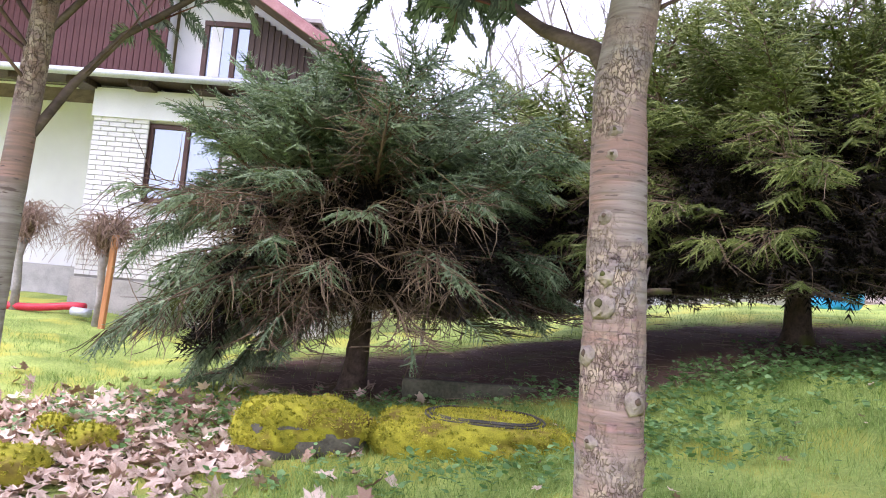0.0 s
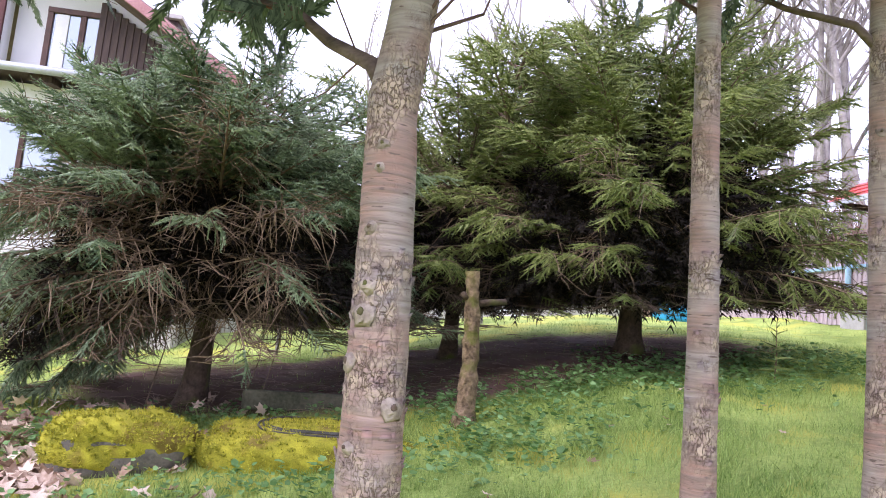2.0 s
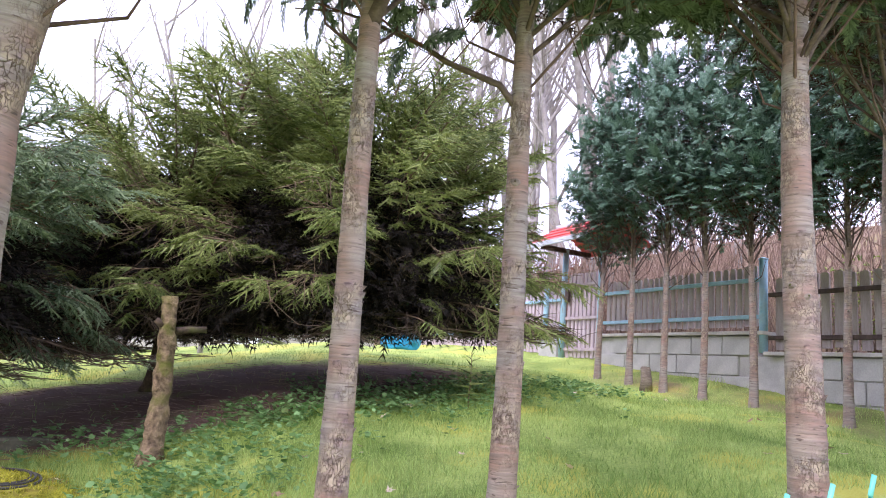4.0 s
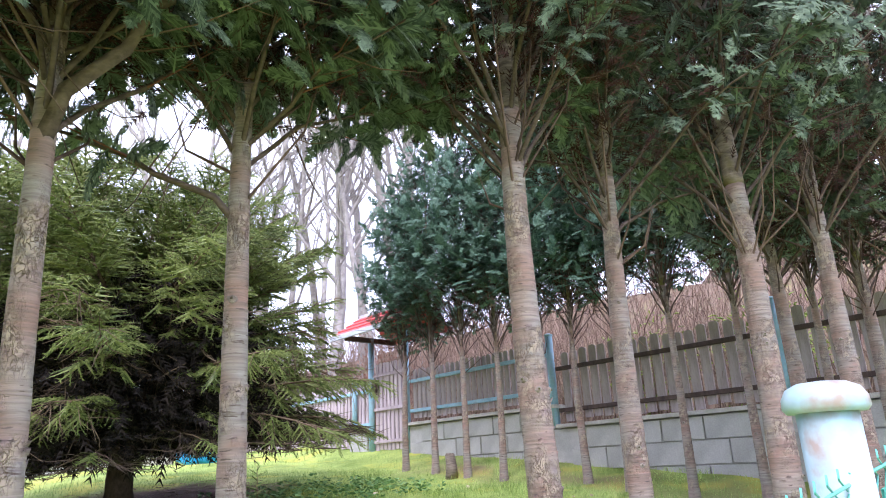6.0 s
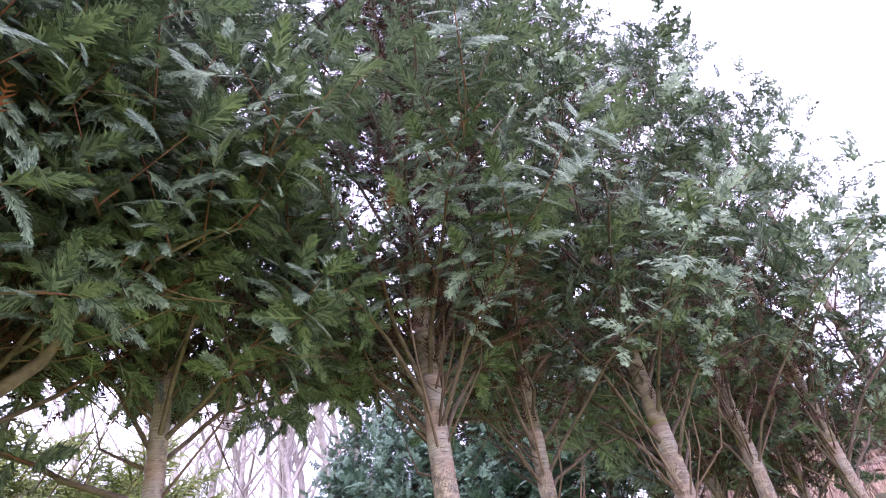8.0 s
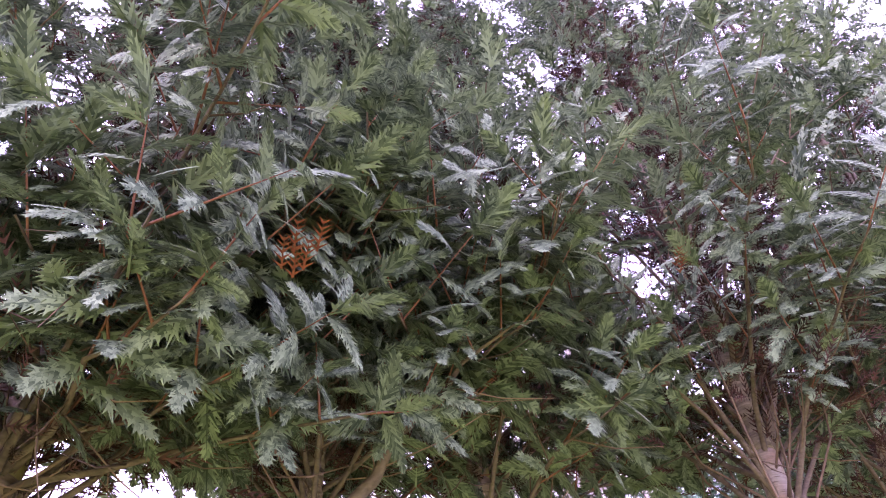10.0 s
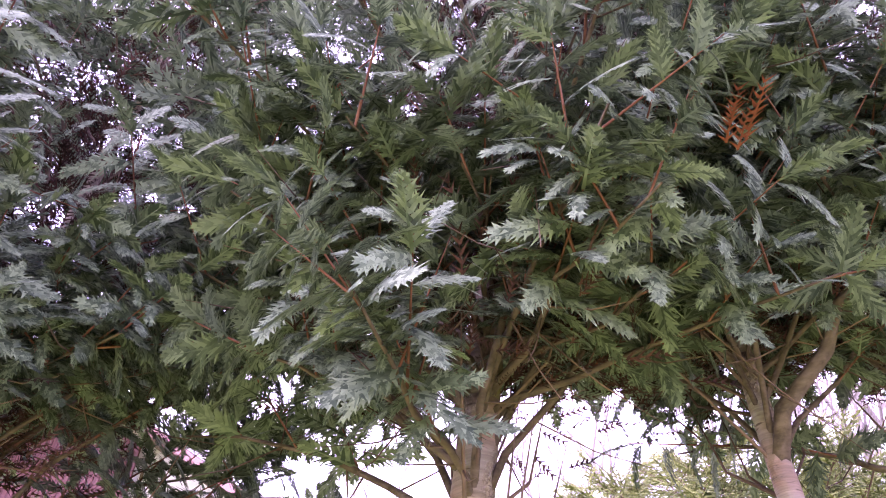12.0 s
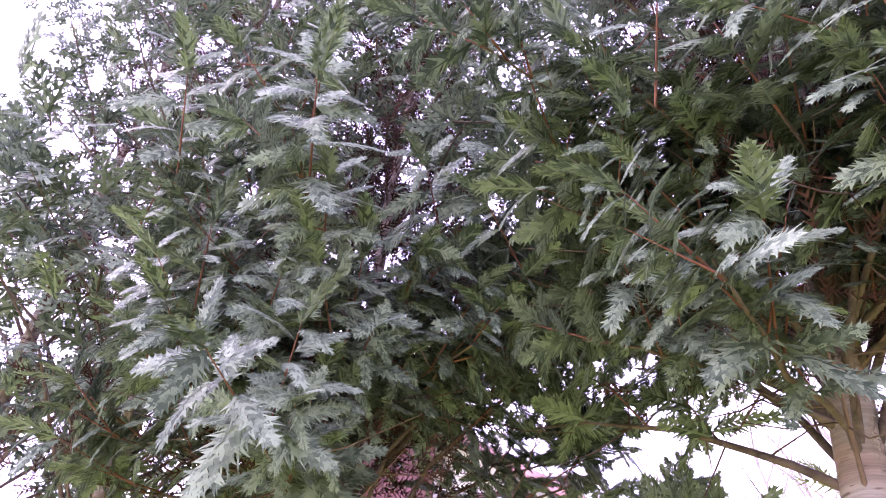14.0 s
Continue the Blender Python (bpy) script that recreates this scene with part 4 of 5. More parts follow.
# ---- boulders and the overgrown well ----
def lump(name, at, size, seed, mat, rough=0.18, flat=0.0, parent=None, label="", category="", detail=4, sharp=0.0):
    bm = bmesh.new()
    bmesh.ops.create_icosphere(bm, subdivisions=detail, radius=1)
    off = Vector((seed * 7.3, seed * 1.9, seed * 3.1))
    for v in bm.verts:
        d = v.co.normalized()
        k = 1 + rough * noise.noise(d * 1.6 + off) + rough * 0.45 * noise.noise(d * 4.5 + off) + rough * 0.2 * noise.noise(d * 13 + off)
        p = d * k
        e = 1 - sharp
        p = Vector([math.copysign(abs(c) ** e, c) for c in p])
        v.co = Vector((p.x * size[0], p.y * size[1], p.z * size[2]))
    for f in bm.faces:
        f.smooth = True
    me = bpy.data.meshes.new(name)
    bm.to_mesh(me)
    bm.free()
    me.materials.append(mat)
    ob = new(name, me)
    ob.location = at
    if parent:
        ob.parent = parent
    elif label:
        tagged(ob, label, category)
    return ob


def fuzz(lumpy, count, seed, length=0.02):
    """Short moss tips over the upper side of a lump."""
    me = lumpy.data
    rng = np.random.RandomState(seed)
    co = np.empty(len(me.vertices) * 3, dtype=np.float32)
    me.vertices.foreach_get("co", co)
    no = np.empty(len(me.vertices) * 3, dtype=np.float32)
    me.vertices.foreach_get("normal", no)
    co, no = co.reshape(-1, 3), no.reshape(-1, 3)
    k = rng.choice(np.nonzero(no[:, 2] > -0.25)[0], count)
    gap = np.abs(co).max() * 0.03
    o = co[k] + rng.normal(0, gap, (count, 3)) * (1 - np.abs(no[k]))
    tip = o + unit(no[k] + rng.normal(0, 0.55, (count, 3))) * (length * rng.uniform(0.4, 1.4, (count, 1)))
    side = unit(np.cross(no[k], rng.normal(0, 1, (count, 3)))) * 0.0045
    net = Net()
    net.add(np.stack([o - side, o + side, tip], 1).reshape(-1, 3), np.arange(count * 3).reshape(-1, 3))
    ob = tagged(part("moss_fur", net, MOSS_TIP, lumpy), kind="stuff")
    return ob


MOSS_TIP = material("moss_tip", (0.20, 0.21, 0.015), (0.58, 0.54, 0.06), 0.9, 7, 60, 0, island=0.5)
boulder = thing("boulder", (-0.98, 4.62, 0.42), "boulder thickly covered with bright yellow-green moss", "boulder")
lump("rock", (0, 0, 0.05), (0.42, 0.26, 0.20), 2, STONE, 0.2, parent=boulder, sharp=0.35)
fuzz(lump("moss_cushion", (0.0, 0.0, 0.11), (0.425, 0.275, 0.185), 2, MOSS, 0.34, parent=boulder, sharp=0.3), 9000, 1)
well = thing("well", (0.22, 4.86, 0.44), "round well cover overgrown with moss", "well")
fuzz(lump("moss_mound", (0, 0, 0.02), (0.80, 0.54, 0.235), 5, MOSS, 0.22, parent=well, sharp=0.2), 14000, 2)
for r, w, z in ((0.41, 0.008, 0.238), (0.38, 0.007, 0.250), (0.355, 0.006, 0.256)):
    a = np.linspace(0, 2 * math.pi, 49)
    ring = Net()
    ring.tube(np.stack([r * np.cos(a), r * 0.9 * np.sin(a), 0 * a + z + 0.006 * np.sin(3 * a)], 1), w, 6, 0.2, cap=False)
    part("rim", ring, RUBBER, well, "black rubbery rim", smooth=True)
fuzz(lump("lid", (0, 0, 0.225), (0.37, 0.33, 0.045), 8, MOSS, 0.12, parent=well), 2500, 3)
for (x, y, sx, sy, sz, sd) in ((-2.52, 3.95, 0.24, 0.18, 0.14, 3), (-2.35, 4.55, 0.16, 0.12, 0.12, 4), (-2.75, 4.75, 0.12, 0.1, 0.1, 6)):
    fuzz(lump("mossy_stone", (x, y, float(height(x, y)) + 0.04), (sx, sy, sz), sd, MOSS, 0.3, label="small stone covered in green moss among leaves", category="stone", detail=3, sharp=0.2), 2500, sd)
kerb = tagged(part("kerb_stone", bevel_box(Vector((1.15, 0.12, 0.16)), 0.02), material("mossy_concrete", (0.05, 0.055, 0.03), (0.16, 0.15, 0.10), 0.95, 5, 40, 0.6)), "dark mossy concrete kerb half sunk in soil", "kerb")
kerb.matrix_world = pose(0.10, 6.0, float(height(0.1, 6.0)) + 0.05, 0, 0, 10)

# ---- tall stump ----
sz = float(height(1.24, 5.08))
stump = thing("tree_stump", (1.24, 5.08, sz - 0.04), "tall sawn-off mossy tree stump with a side stub", "stump")
net = Net()
hs = np.linspace(0, 1.17, 30)
net.tube(np.stack([0.02 * np.sin(hs * 3) - 0.02 * hs, 0.01 * np.cos(hs * 4), hs], 1), (0.075 - 0.022 * hs + 0.03 * np.exp(-hs / 0.1)) * (1 + 0.08 * np.sin(hs * 23) + 0.05 * np.sin(hs * 51)), 14, 0.26)
part("trunk", net, material("stump_bark", (0.07, 0.045, 0.03), (0.44, 0.31, 0.19), 0.9, 14, 45, 1.0, third=(0.15, 0.155, 0.03), patch=5, step=0.03), stump, smooth=True)
net = Net()
net.tube([(0.02, 0, 0.93), (0.12, -0.02, 0.955), (0.24, -0.02, 0.965)], [0.03, 0.024, 0.022], 8, 0.2)
part("stub", net, SPRUCE_BARK, stump, smooth=True)
net = Net()
net.tube([(0.0, 0, 0.96), (-0.07, -0.02, 0.98), (-0.1, -0.02, 1.0)], [0.028, 0.024, 0.02], 8, 0.2)
part("stub", net, SPRUCE_BARK, stump, smooth=True)

# ---- small things on the lawn ----
stub_z = float(height(6.95, 6.35))
net = Net()
net.tube([(0, 0, -0.05), (0.01, 0, 0.12), (0.0, 0.01, 0.27), (0.0, 0.01, 0.29)], [0.085, 0.07, 0.062, 0.05], 10, 0.2)
low_stump = tagged(part("low_stump", net, UPPER_BARK, smooth=True), "short weathered stump at the foot of the hedge", "stump")
low_stump.location = (6.95, 6.35, stub_z)
seed_z = float(height(3.75, 5.2))
seedling = thing("spruce_seedling", (3.75, 5.2, seed_z), "tiny spruce seedling standing in the lawn", "sapling")
net = Net()
net.tube([(0, 0, -0.02), (0.01, 0, 0.25), (0.0, 0.0, 0.5)], [0.007, 0.005, 0.002], 5, cap=False)
part("stem", net, SPRUCE_TWIG, seedling)
net = Net()
sr = np.random.RandomState(8)
for k in range(16):
    a, zz = k * 2.4, 0.10 + 0.024 * k
    d = np.array([(math.cos(a), math.sin(a), -0.15 + 0.05 * k)])
    scatter(net, NEEDLES[k % 2], np.array([(0, 0, zz)]), frames_along(d, np.array([(0.1, 0.1, 1.0)])), [0.20 - 0.008 * k])
tagged(part("needles", net, NEEDLE_GOLD, seedling), kind="stuff")

# ---- paling fence on its block wall, and the gate ----
FX = 8.0
fence = thing("paling_fence", (0, 0, 0), "weathered wooden paling fence on a grey block wall", "fence")
PALE = {}


def paling(w, h, pointed):
    key = (round(w, 3), round(h, 2), pointed)
    if key not in PALE:
        bm = bmesh.new()
        t = 0.012
        prof = [(-w / 2, 0), (w / 2, 0), (w / 2, h - 0.02), (w * 0.28, h - 0.004), (0, h), (-w * 0.28, h - 0.004), (-w / 2, h - 0.02)]
        a = [bm.verts.new((-t, y, z)) for y, z in prof]
        b = [bm.verts.new((t, y, z)) for y, z in prof]
        bm.faces.new(a[::-1])
        bm.faces.new(b)
        for i in range(7):
            bm.faces.new((a[i], a[(i + 1) % 7], b[(i + 1) % 7], b[i]))
        bmesh.ops.recalc_face_normals(bm, faces=bm.faces[:])
        me = bpy.data.meshes.new("paling")
        bm.to_mesh(me)
        bm.free()
        PALE[key] = me
    return PALE[key]


fence_rng = random.Random(9)


def palings(y0, y1, z, h, w, gap, mat, parent, wobble=0.01):
    y = y0
    while y < y1:
        me = paling(w, h, True)
        if not me.materials:
            me.materials.append(mat)
        ob = new("paling", me)
        ob.parent = parent
        ob.location = (FX + 0.03 + fence_rng.uniform(-0.004, 0.004), y, z + fence_rng.uniform(-wobble, wobble))
        ob.rotation_euler = (radians(fence_rng.uniform(-0.8, 0.8)), 0, 0)
        y += w + gap


def rail(y0, y1, z, mat, parent, depth=0.03, tall=0.05):
    return box_part("rail", (FX - depth, y0, z - tall / 2), (FX + 0.015, y1, z + tall / 2), mat, parent)


low_wall = tagged(part("block_wall", bevel_box(Vector((0.2, 12.4, 1.3)), 0.01), JOINT), "grey concrete block wall under the fence", "wall", kind="structure")
low_wall.location = (FX + 0.08, 2.18 - 0.0, 1.39)
upper_wall = tagged(part("block_wall", bevel_box(Vector((0.2, 2.84, 1.2)), 0.01), JOINT), "grey concrete block wall under the fence", "wall", kind="structure")
upper_wall.location = (FX + 0.083, 6.97, 1.69)


def blocks(y0, y1, z0, courses, parent):
    me = bevel_box(Vector((0.04, 0.485, 0.238)), 0.006)
    me.materials.append(BLOCK)
    for c in range(courses):
        y = y0 + (0.25 if c % 2 else 0.0)
        while y < y1 - 0.3:
            ob = new("block", me)
            ob.parent = parent
            ob.location = Vector((FX - 0.03 + fence_rng.uniform(-0.003, 0.003), y + 0.25, z0 + 0.125 + c * 0.25)) - parent.location
            y += 0.5


blocks(-4.0, 5.3, 1.29, 3, low_wall)
blocks(5.55, 8.3, 1.54, 3, upper_wall)
box_part("coping", (FX - 0.10, -4.0, 2.045), (FX + 0.22, 5.42, 2.09), PALE_STONE, fence)
box_part("coping", (FX - 0.10, 5.42, 2.295), (FX + 0.22, 8.38, 2.34), PALE_STONE, fence)
palings(5.62, 8.3, 2.40, 0.76, 0.075, 0.035, PALING, fence)
palings(-4.0, 5.35, 2.13, 0.86, 0.105, 0.04, PALING, fence, 0.03)
rail(5.5, 8.35, 2.52, BLUE_PAINT, fence)
rail(5.5, 8.35, 2.98, BLUE_PAINT, fence)
rail(-4.0, 5.4, 2.26, DARK_WOOD, fence)
rail(-4.0, 5.4, 2.78, DARK_WOOD, fence)


def pipe_post(y, z0, z1, r, parent, name="post"):
    net = Net()
    net.tube([(FX - 0.02, y, z0), (FX - 0.02, y, (z0 + z1) / 2), (FX - 0.02, y, z1)], r, 12)
    net.tube([(FX - 0.02, y, z1), (FX - 0.02, y, z1 + 0.015), (FX - 0.02, y, z1 + 0.03)], [r * 1.15, r * 1.15, r * 0.6], 12)
    return part(name, net, BLUE_PAINT, parent, smooth=False)


for y, z0, z1 in ((5.47, 2.08, 3.22), (2.6, 2.08, 3.1), (-0.3, 2.08, 3.1)):
    pipe_post(y, z0, z1, 0.05, fence)
gate = thing("garden_gate", (0, 0, 0), "lilac-grey wooden paling gate in light blue posts", "gate")
pipe_post(8.42, 1.85, 3.80, 0.05, gate, "gate_post")
pipe_post(9.36, 1.85, 3.80, 0.05, gate, "gate_post")
palings(8.53, 9.28, 1.97, 1.42, 0.07, 0.035, PALING_PINK, gate)
for z in (2.10, 2.62, 3.18):
    rail(8.48, 9.31, z, PALING_PINK, gate, 0.02)
box_part("lock", (FX - 0.06, 9.20, 2.90), (FX - 0.01, 9.29, 3.10), DARK_WOOD, gate, "dark metal lock plate")
gate_roof = thing("gate_roof", (0, 0, 0), "small red tiled roof over the gate", "roof")
for sgn in (1, -1):
    for rowi in range(4):
        x = FX - sgn * (0.04 + rowi * 0.16)
        ob = part("tile_row", bevel_box(Vector((0.20, 1.60, 0.025)), 0.006), RED_TILE, gate_roof)
        ob.matrix_local = Matrix.Translation((x - sgn * 0.08, 8.82, 4.24 - rowi * 0.105 - 0.05)) @ Euler((0, -sgn * radians(27), 0)).to_matrix().to_4x4()
box_part("ridge", (FX - 0.06, 8.0, 4.23), (FX + 0.06, 9.64, 4.29), GREY_TRIM, gate_roof)
box_part("beam", (FX - 0.55, 8.38, 3.76), (FX + 0.5, 8.46, 3.84), DARK_WOOD, gate_roof)
box_part("beam", (FX - 0.55, 9.32, 3.76), (FX + 0.5, 9.40, 3.84), DARK_WOOD, gate_roof)
box_part("fascia", (FX - 0.70, 8.02, 3.76), (FX - 0.66, 9.62, 3.84), GREY_TRIM, gate_roof)
# beyond the gate
far_fence = thing("paling_fence", (0, 0, 0), "lilac-grey paling fence beyond the gate", "fence")
box_part("base", (FX - 0.06, 9.45, 1.5), (FX + 0.16, 9.95, 2.30), BLOCK, far_fence)
box_part("base", (FX - 0.06, 9.95, 1.5), (FX + 0.16, 16.0, 1.9), BLOCK, far_fence)
palings(9.45, 16.0, 2.05, 1.1, 0.075, 0.03, PALING_PINK, far_fence)
rail(9.4, 16.0, 2.4, BLUE_PAINT, far_fence)
rail(9.4, 16.0, 2.95, BLUE_PAINT, far_fence)
pipe_post(9.85, 2.3, 3.2, 0.045, far_fence)

# ---- clipped cypress hedge in front of the palings ----
for n, (x, y, t) in enumerate(((7.15, 7.45, 5.8), (7.1, 6.8, 6.2), (7.05, 6.15, 5.9), (7.1, 5.6, 6.0), (7.1, 4.95, 5.8), (7.2, 4.5, 5.6), (7.1, 3.9, 5.5), (7.1, 3.25, 5.4), (7.15, 2.6, 5.4), (7.2, 1.95, 5.3))):
    cypress((x, y), 0.085, t, 0.72, 3.1, 60 + n, "slim young cypress with blue-green crown before the fence", detail=1, limbs=56, plumes=5, knots=2, group="young cypress hedge", size=0.46, leaf=HEDGE_GREEN, stubs=14, upright=0.7)

# ---- woods and banks behind ----
def bare_tree(at, tall, seed, label, girth=0.22, lean=0.0, spread=1.0, fork=0.45, dense=0):
    rng = np.random.RandomState(seed)
    z0 = float(height(at[0], at[1])) - 0.1
    tree = thing("bare_tree", (at[0], at[1], z0), label, "tree", "bare woodland")
    trunk, twigs = Net(), Net()

    def grow(o, d, length, r, level):
        n = 6
        pts = [o]
        for i in range(n):
            d = unit(d + rng.normal(0, 0.07, 3) + np.array((0, 0, 0.05)))
            pts.append(pts[-1] + d * length / n)
        pts = np.array(pts)
        (trunk if level == 0 else twigs).tube(pts, np.linspace(r, r * (0.35 if level == 0 else 0.2), n + 1), (8, 5, 3, 3)[level], cap=False)
        if level >= 3:
            return
        kids = ((10, 5, 4), (12, 5, 4))[dense][level]
        for i in range(kids):
            u = (fork if level == 0 else 0.25) + (1 - (fork if level == 0 else 0.25)) * (i + rng.rand()) / kids
            p = np.array([np.interp(u, np.linspace(0, 1, n + 1), pts[:, a]) for a in range(3)])
            out = unit(rng.normal(0, 1, 3) * (1, 1, 0.3))
            grow(p, unit(d * 0.8 + out * 0.75 * spread + (0, 0, 0.25)), length * (0.42, 0.5, 0.5)[level] * rng.uniform(0.6, 1.1) * (1.15 - 0.5 * u), r * (0.40, 0.45, 0.5)[level], level + 1)

    grow(np.zeros(3), unit(np.array((lean, 0.02, 1.0))), tall, girth / 2, 0)
    part("trunk", trunk, GREY_BARK, tree, smooth=True)
    tagged(part("crown", twigs, GREY_BARK, tree), kind="stuff")
    return tree


wood_rng = random.Random(21)
for n, (x, y, tall) in enumerate(((10.5, 14.5, 11), (11.8, 13.0, 12), (9.4, 16.5, 11), (13.5, 15.5, 13), (12.2, 17.5, 12), (15.5, 13.2, 13), (8.0, 19.0, 12), (10.6, 21.0, 13), (6.0, 21.5, 11), (16.5, 18.0, 14), (14.2, 10.8, 11), (18.0, 9.5, 12), (4.0, 23.0, 11), (12.8, 24.0, 13), (17.0, 5.0, 11), (20.0, 2.5, 11), (0.5, 26.0, 11), (-2.2, 24.0, 9), (2.3, 27.0, 10), (14.5, 21.0, 14), (10.4, 12.2, 10), (9.6, 13.2, 9), (11.2, 14.2, 11), (12.9, 13.6, 11), (10.0, 15.2, 10), (8.8, 14.6, 9))):
    bare_tree((x, y), tall, 80 + n, "tall bare grey-barked woodland tree", girth=wood_rng.uniform(0.18, 0.34), lean=wood_rng.uniform(-0.10, 0.06), fork=wood_rng.uniform(0.2, 0.42), dense=int(n >= 20))
bare_tree((-3.2, 20.0), 5.5, 120, "small bare rounded tree behind the spruces", 0.2, spread=1.5, fork=0.2)
bare_tree((2.4, 11.0), 6.5, 121, "thin half-bare young pine stem behind the spruces", 0.09, spread=1.1, fork=0.3)
bare_tree((-0.6, 9.4), 5.0, 122, "thin bare sapling behind the spruces", 0.05, spread=0.8, fork=0.35)

thicket = Net()
trng = np.random.RandomState(77)
for i in range(4200):
    x, y = 8.6 + 6.5 * trng.rand() ** 1.3, trng.uniform(-3, 20)
    z = float(height(x, y))
    a = trng.normal(0, 0.28, 2)
    l = trng.uniform(0.6, 2.4)
    thicket.tube([(x, y, z - 0.05), (x + a[0] * l * 0.5, y + a[1] * l * 0.5, z + l * 0.6), (x + a[0] * l * 1.3, y + a[1] * l * 1.3, z + l)], [0.010, 0.007, 0.002], 3, cap=False)
tagged(part("thicket", thicket, BRUSH), "dry brown brushwood on the bank behind the fence", "undergrowth", kind="stuff")


def bush(at, r, tall, seed, mat, label, count=900, leafsize=0.06):
    rng = np.random.RandomState(seed)
    z0 = float(height(at[0], at[1]))
    ob = thing("bush", (at[0], at[1], z0), label, "bush")
    net = Net()
    for i in range(26):
        a, b = rng.rand() * 6.28, rng.uniform(0.1, 1) * r
        net.tube([(0, 0, 0), (math.cos(a) * b * 0.5, math.sin(a) * b * 0.5, tall * 0.5), (math.cos(a) * b, math.sin(a) * b, tall * rng.uniform(0.6, 1))], [0.014, 0.008, 0.003], 4, cap=False)
    tagged(part("stems", net, BRUSH, ob), kind="stuff")
    d = unit(rng.normal(0, 1, (count, 3)))
    p = d * rng.uniform(0.4, 1, (count, 1)) * (r, r, tall / 2) * (1 + 0.25 * np.sin(5 * d[:, :1] + seed)) + (0, 0, tall * 0.55)
    leaf = (np.array([(0, -0.25, 0), (1, 0, -0.1), (0, 0.25, 0), (0.45, 0, 0.12)]), np.array([(0, 1, 3), (3, 1, 2)]))
    net = Net()
    scatter(net, leaf, p, frames_along(d + rng.normal(0, 0.6, (count, 3)), np.tile((0.1, 0.2, 1.0), (count, 1))), rng.uniform(0.7, 1.4, count) * leafsize)
    tagged(part("leaves", net, mat, ob), kind="stuff")
    return ob


bush((9.4, 3.2), 0.7, 1.7, 5, GREEN_BUSH, "yellow-green bush behind the palings", 900, 0.09)
bush((9.6, 1.2), 0.9, 1.6, 6, GREEN_BUSH, "yellow-green bush behind the palings", 1100, 0.09)
bush((9.8, -0.4), 0.8, 2.1, 7, HEDGE_GREEN, "dark evergreen bush behind the palings", 1300, 0.08)
bush((9.3, 4.8), 0.7, 1.5, 8, GREEN_BUSH, "yellow-green bush behind the palings", 700, 0.08)
bush((9.2, 10.6), 0.7, 1.5, 9, RUST_LEAF, "brown-leaved beech bush behind the gate", 900, 0.06)

# ---- behind the lawn ----
tarp = lump("tarpaulin", (6.15, 11.9, float(height(6.15, 11.9)) + 0.22), (0.36, 0.3, 0.30), 12, BLUE_TARP, 0.25, label="low heap under a bright blue tarpaulin", category="tarpaulin", sharp=0.3)
shed = thing("garden_shed", (2.6, 15.5, float(height(2.6, 15.5))), "pale grey low garden shed beyond the lawn", "shed")
box_part("wall", (-1.5, 0, -0.1), (4.5, 1.8, 0.75), PALE_STONE, shed)
box_part("roof", (-1.7, -0.2, 0.75), (4.7, 2.0, 0.85), GREY_TRIM, shed)
box_part("door", (1.0, -0.03, 0.0), (1.7, 0.02, 0.7), WHITE_PAINT, shed)
far_house = thing("house", (23.0, 5.0, float(height(23, 5)) - 4.3), "pale far house with brown roof up the slope", "house")
box_part("wall", (-3, -4, 0), (3, 4, 4.0), PLASTER, far_house)
roof_net = Net()
rv = [(-3.4, -4.3, 3.9), (3.4, -4.3, 3.9), (3.4, 4.3, 3.9), (-3.4, 4.3, 3.9), (0, -4.3, 6.3), (0, 4.3, 6.3)]
roof_net.add(rv, [(0, 4, 5), (0, 5, 3), (1, 2, 5), (1, 5, 4), (0, 1, 4), (2, 3, 5), (0, 3, 2), (0, 2, 1)])
part("roof", roof_net, SPRUCE_BARK, far_house)
for y in (-2.4, 0.0, 2.4):
    box_part("window", (-3.03, y - 0.5, 1.4), (-2.98, y + 0.5, 2.6), GLASS, far_house, bevel=0.002)
hedge_far = Net()
hr = np.random.RandomState(4)
for i in range(1600):
    x, y = hr.uniform(-14, 9), 17.5 + hr.uniform(0, 2.0)
    z = float(height(x, y))
    l = hr.uniform(0.5, 1.9)
    a = hr.normal(0, 0.3, 2)
    hedge_far.tube([(x, y, z), (x + a[0] * l * 0.4, y + a[1] * l * 0.4, z + l * 0.6), (x + a[0] * l, y + a[1] * l, z + l)], [0.012, 0.008, 0.002], 3, cap=False)
tagged(part("far_hedge", hedge_far, BRUSH), "bare brown hedge at the far side of the lawn", "hedge", kind="stuff")

# ---- wire fence beside the path ----
def fence_top(x):
    return 1.40 + 0.133 * (x - 1.25)


WY = 0.38
wire = thing("chain_link_fence", (0, 0, 0), "turquoise plastic-coated chain-link fence", "fence")
net = Net()
cell, rows_n = 0.062, 16
for i in range(int((8.0 + 2.5) / cell)):
    x0 = -2.5 + i * cell
    pts = []
    for r in range(rows_n + 1):
        side = (r + i) % 2
        x = x0 + (cell * 0.5 if r % 2 else -cell * 0.5) * (1 if i % 2 else 1)
        pts.append((x, WY + (0.004 if r % 2 else -0.004), fence_top(x) - r * cell * 0.5 * 1.1))
    net.tube(pts, 0.0026, 3, cap=False)
    net.tube([pts[0], (pts[0][0] + 0.014, WY, pts[0][2] + 0.018)], 0.0026, 3)
part("mesh_wire", net, MESH_GREEN, wire)
net = Net()
tx = np.linspace(-2.5, 8, 60)
net.tube(np.stack([tx, 0 * tx + WY, fence_top(tx) - 0.02], 1), 0.004, 5)
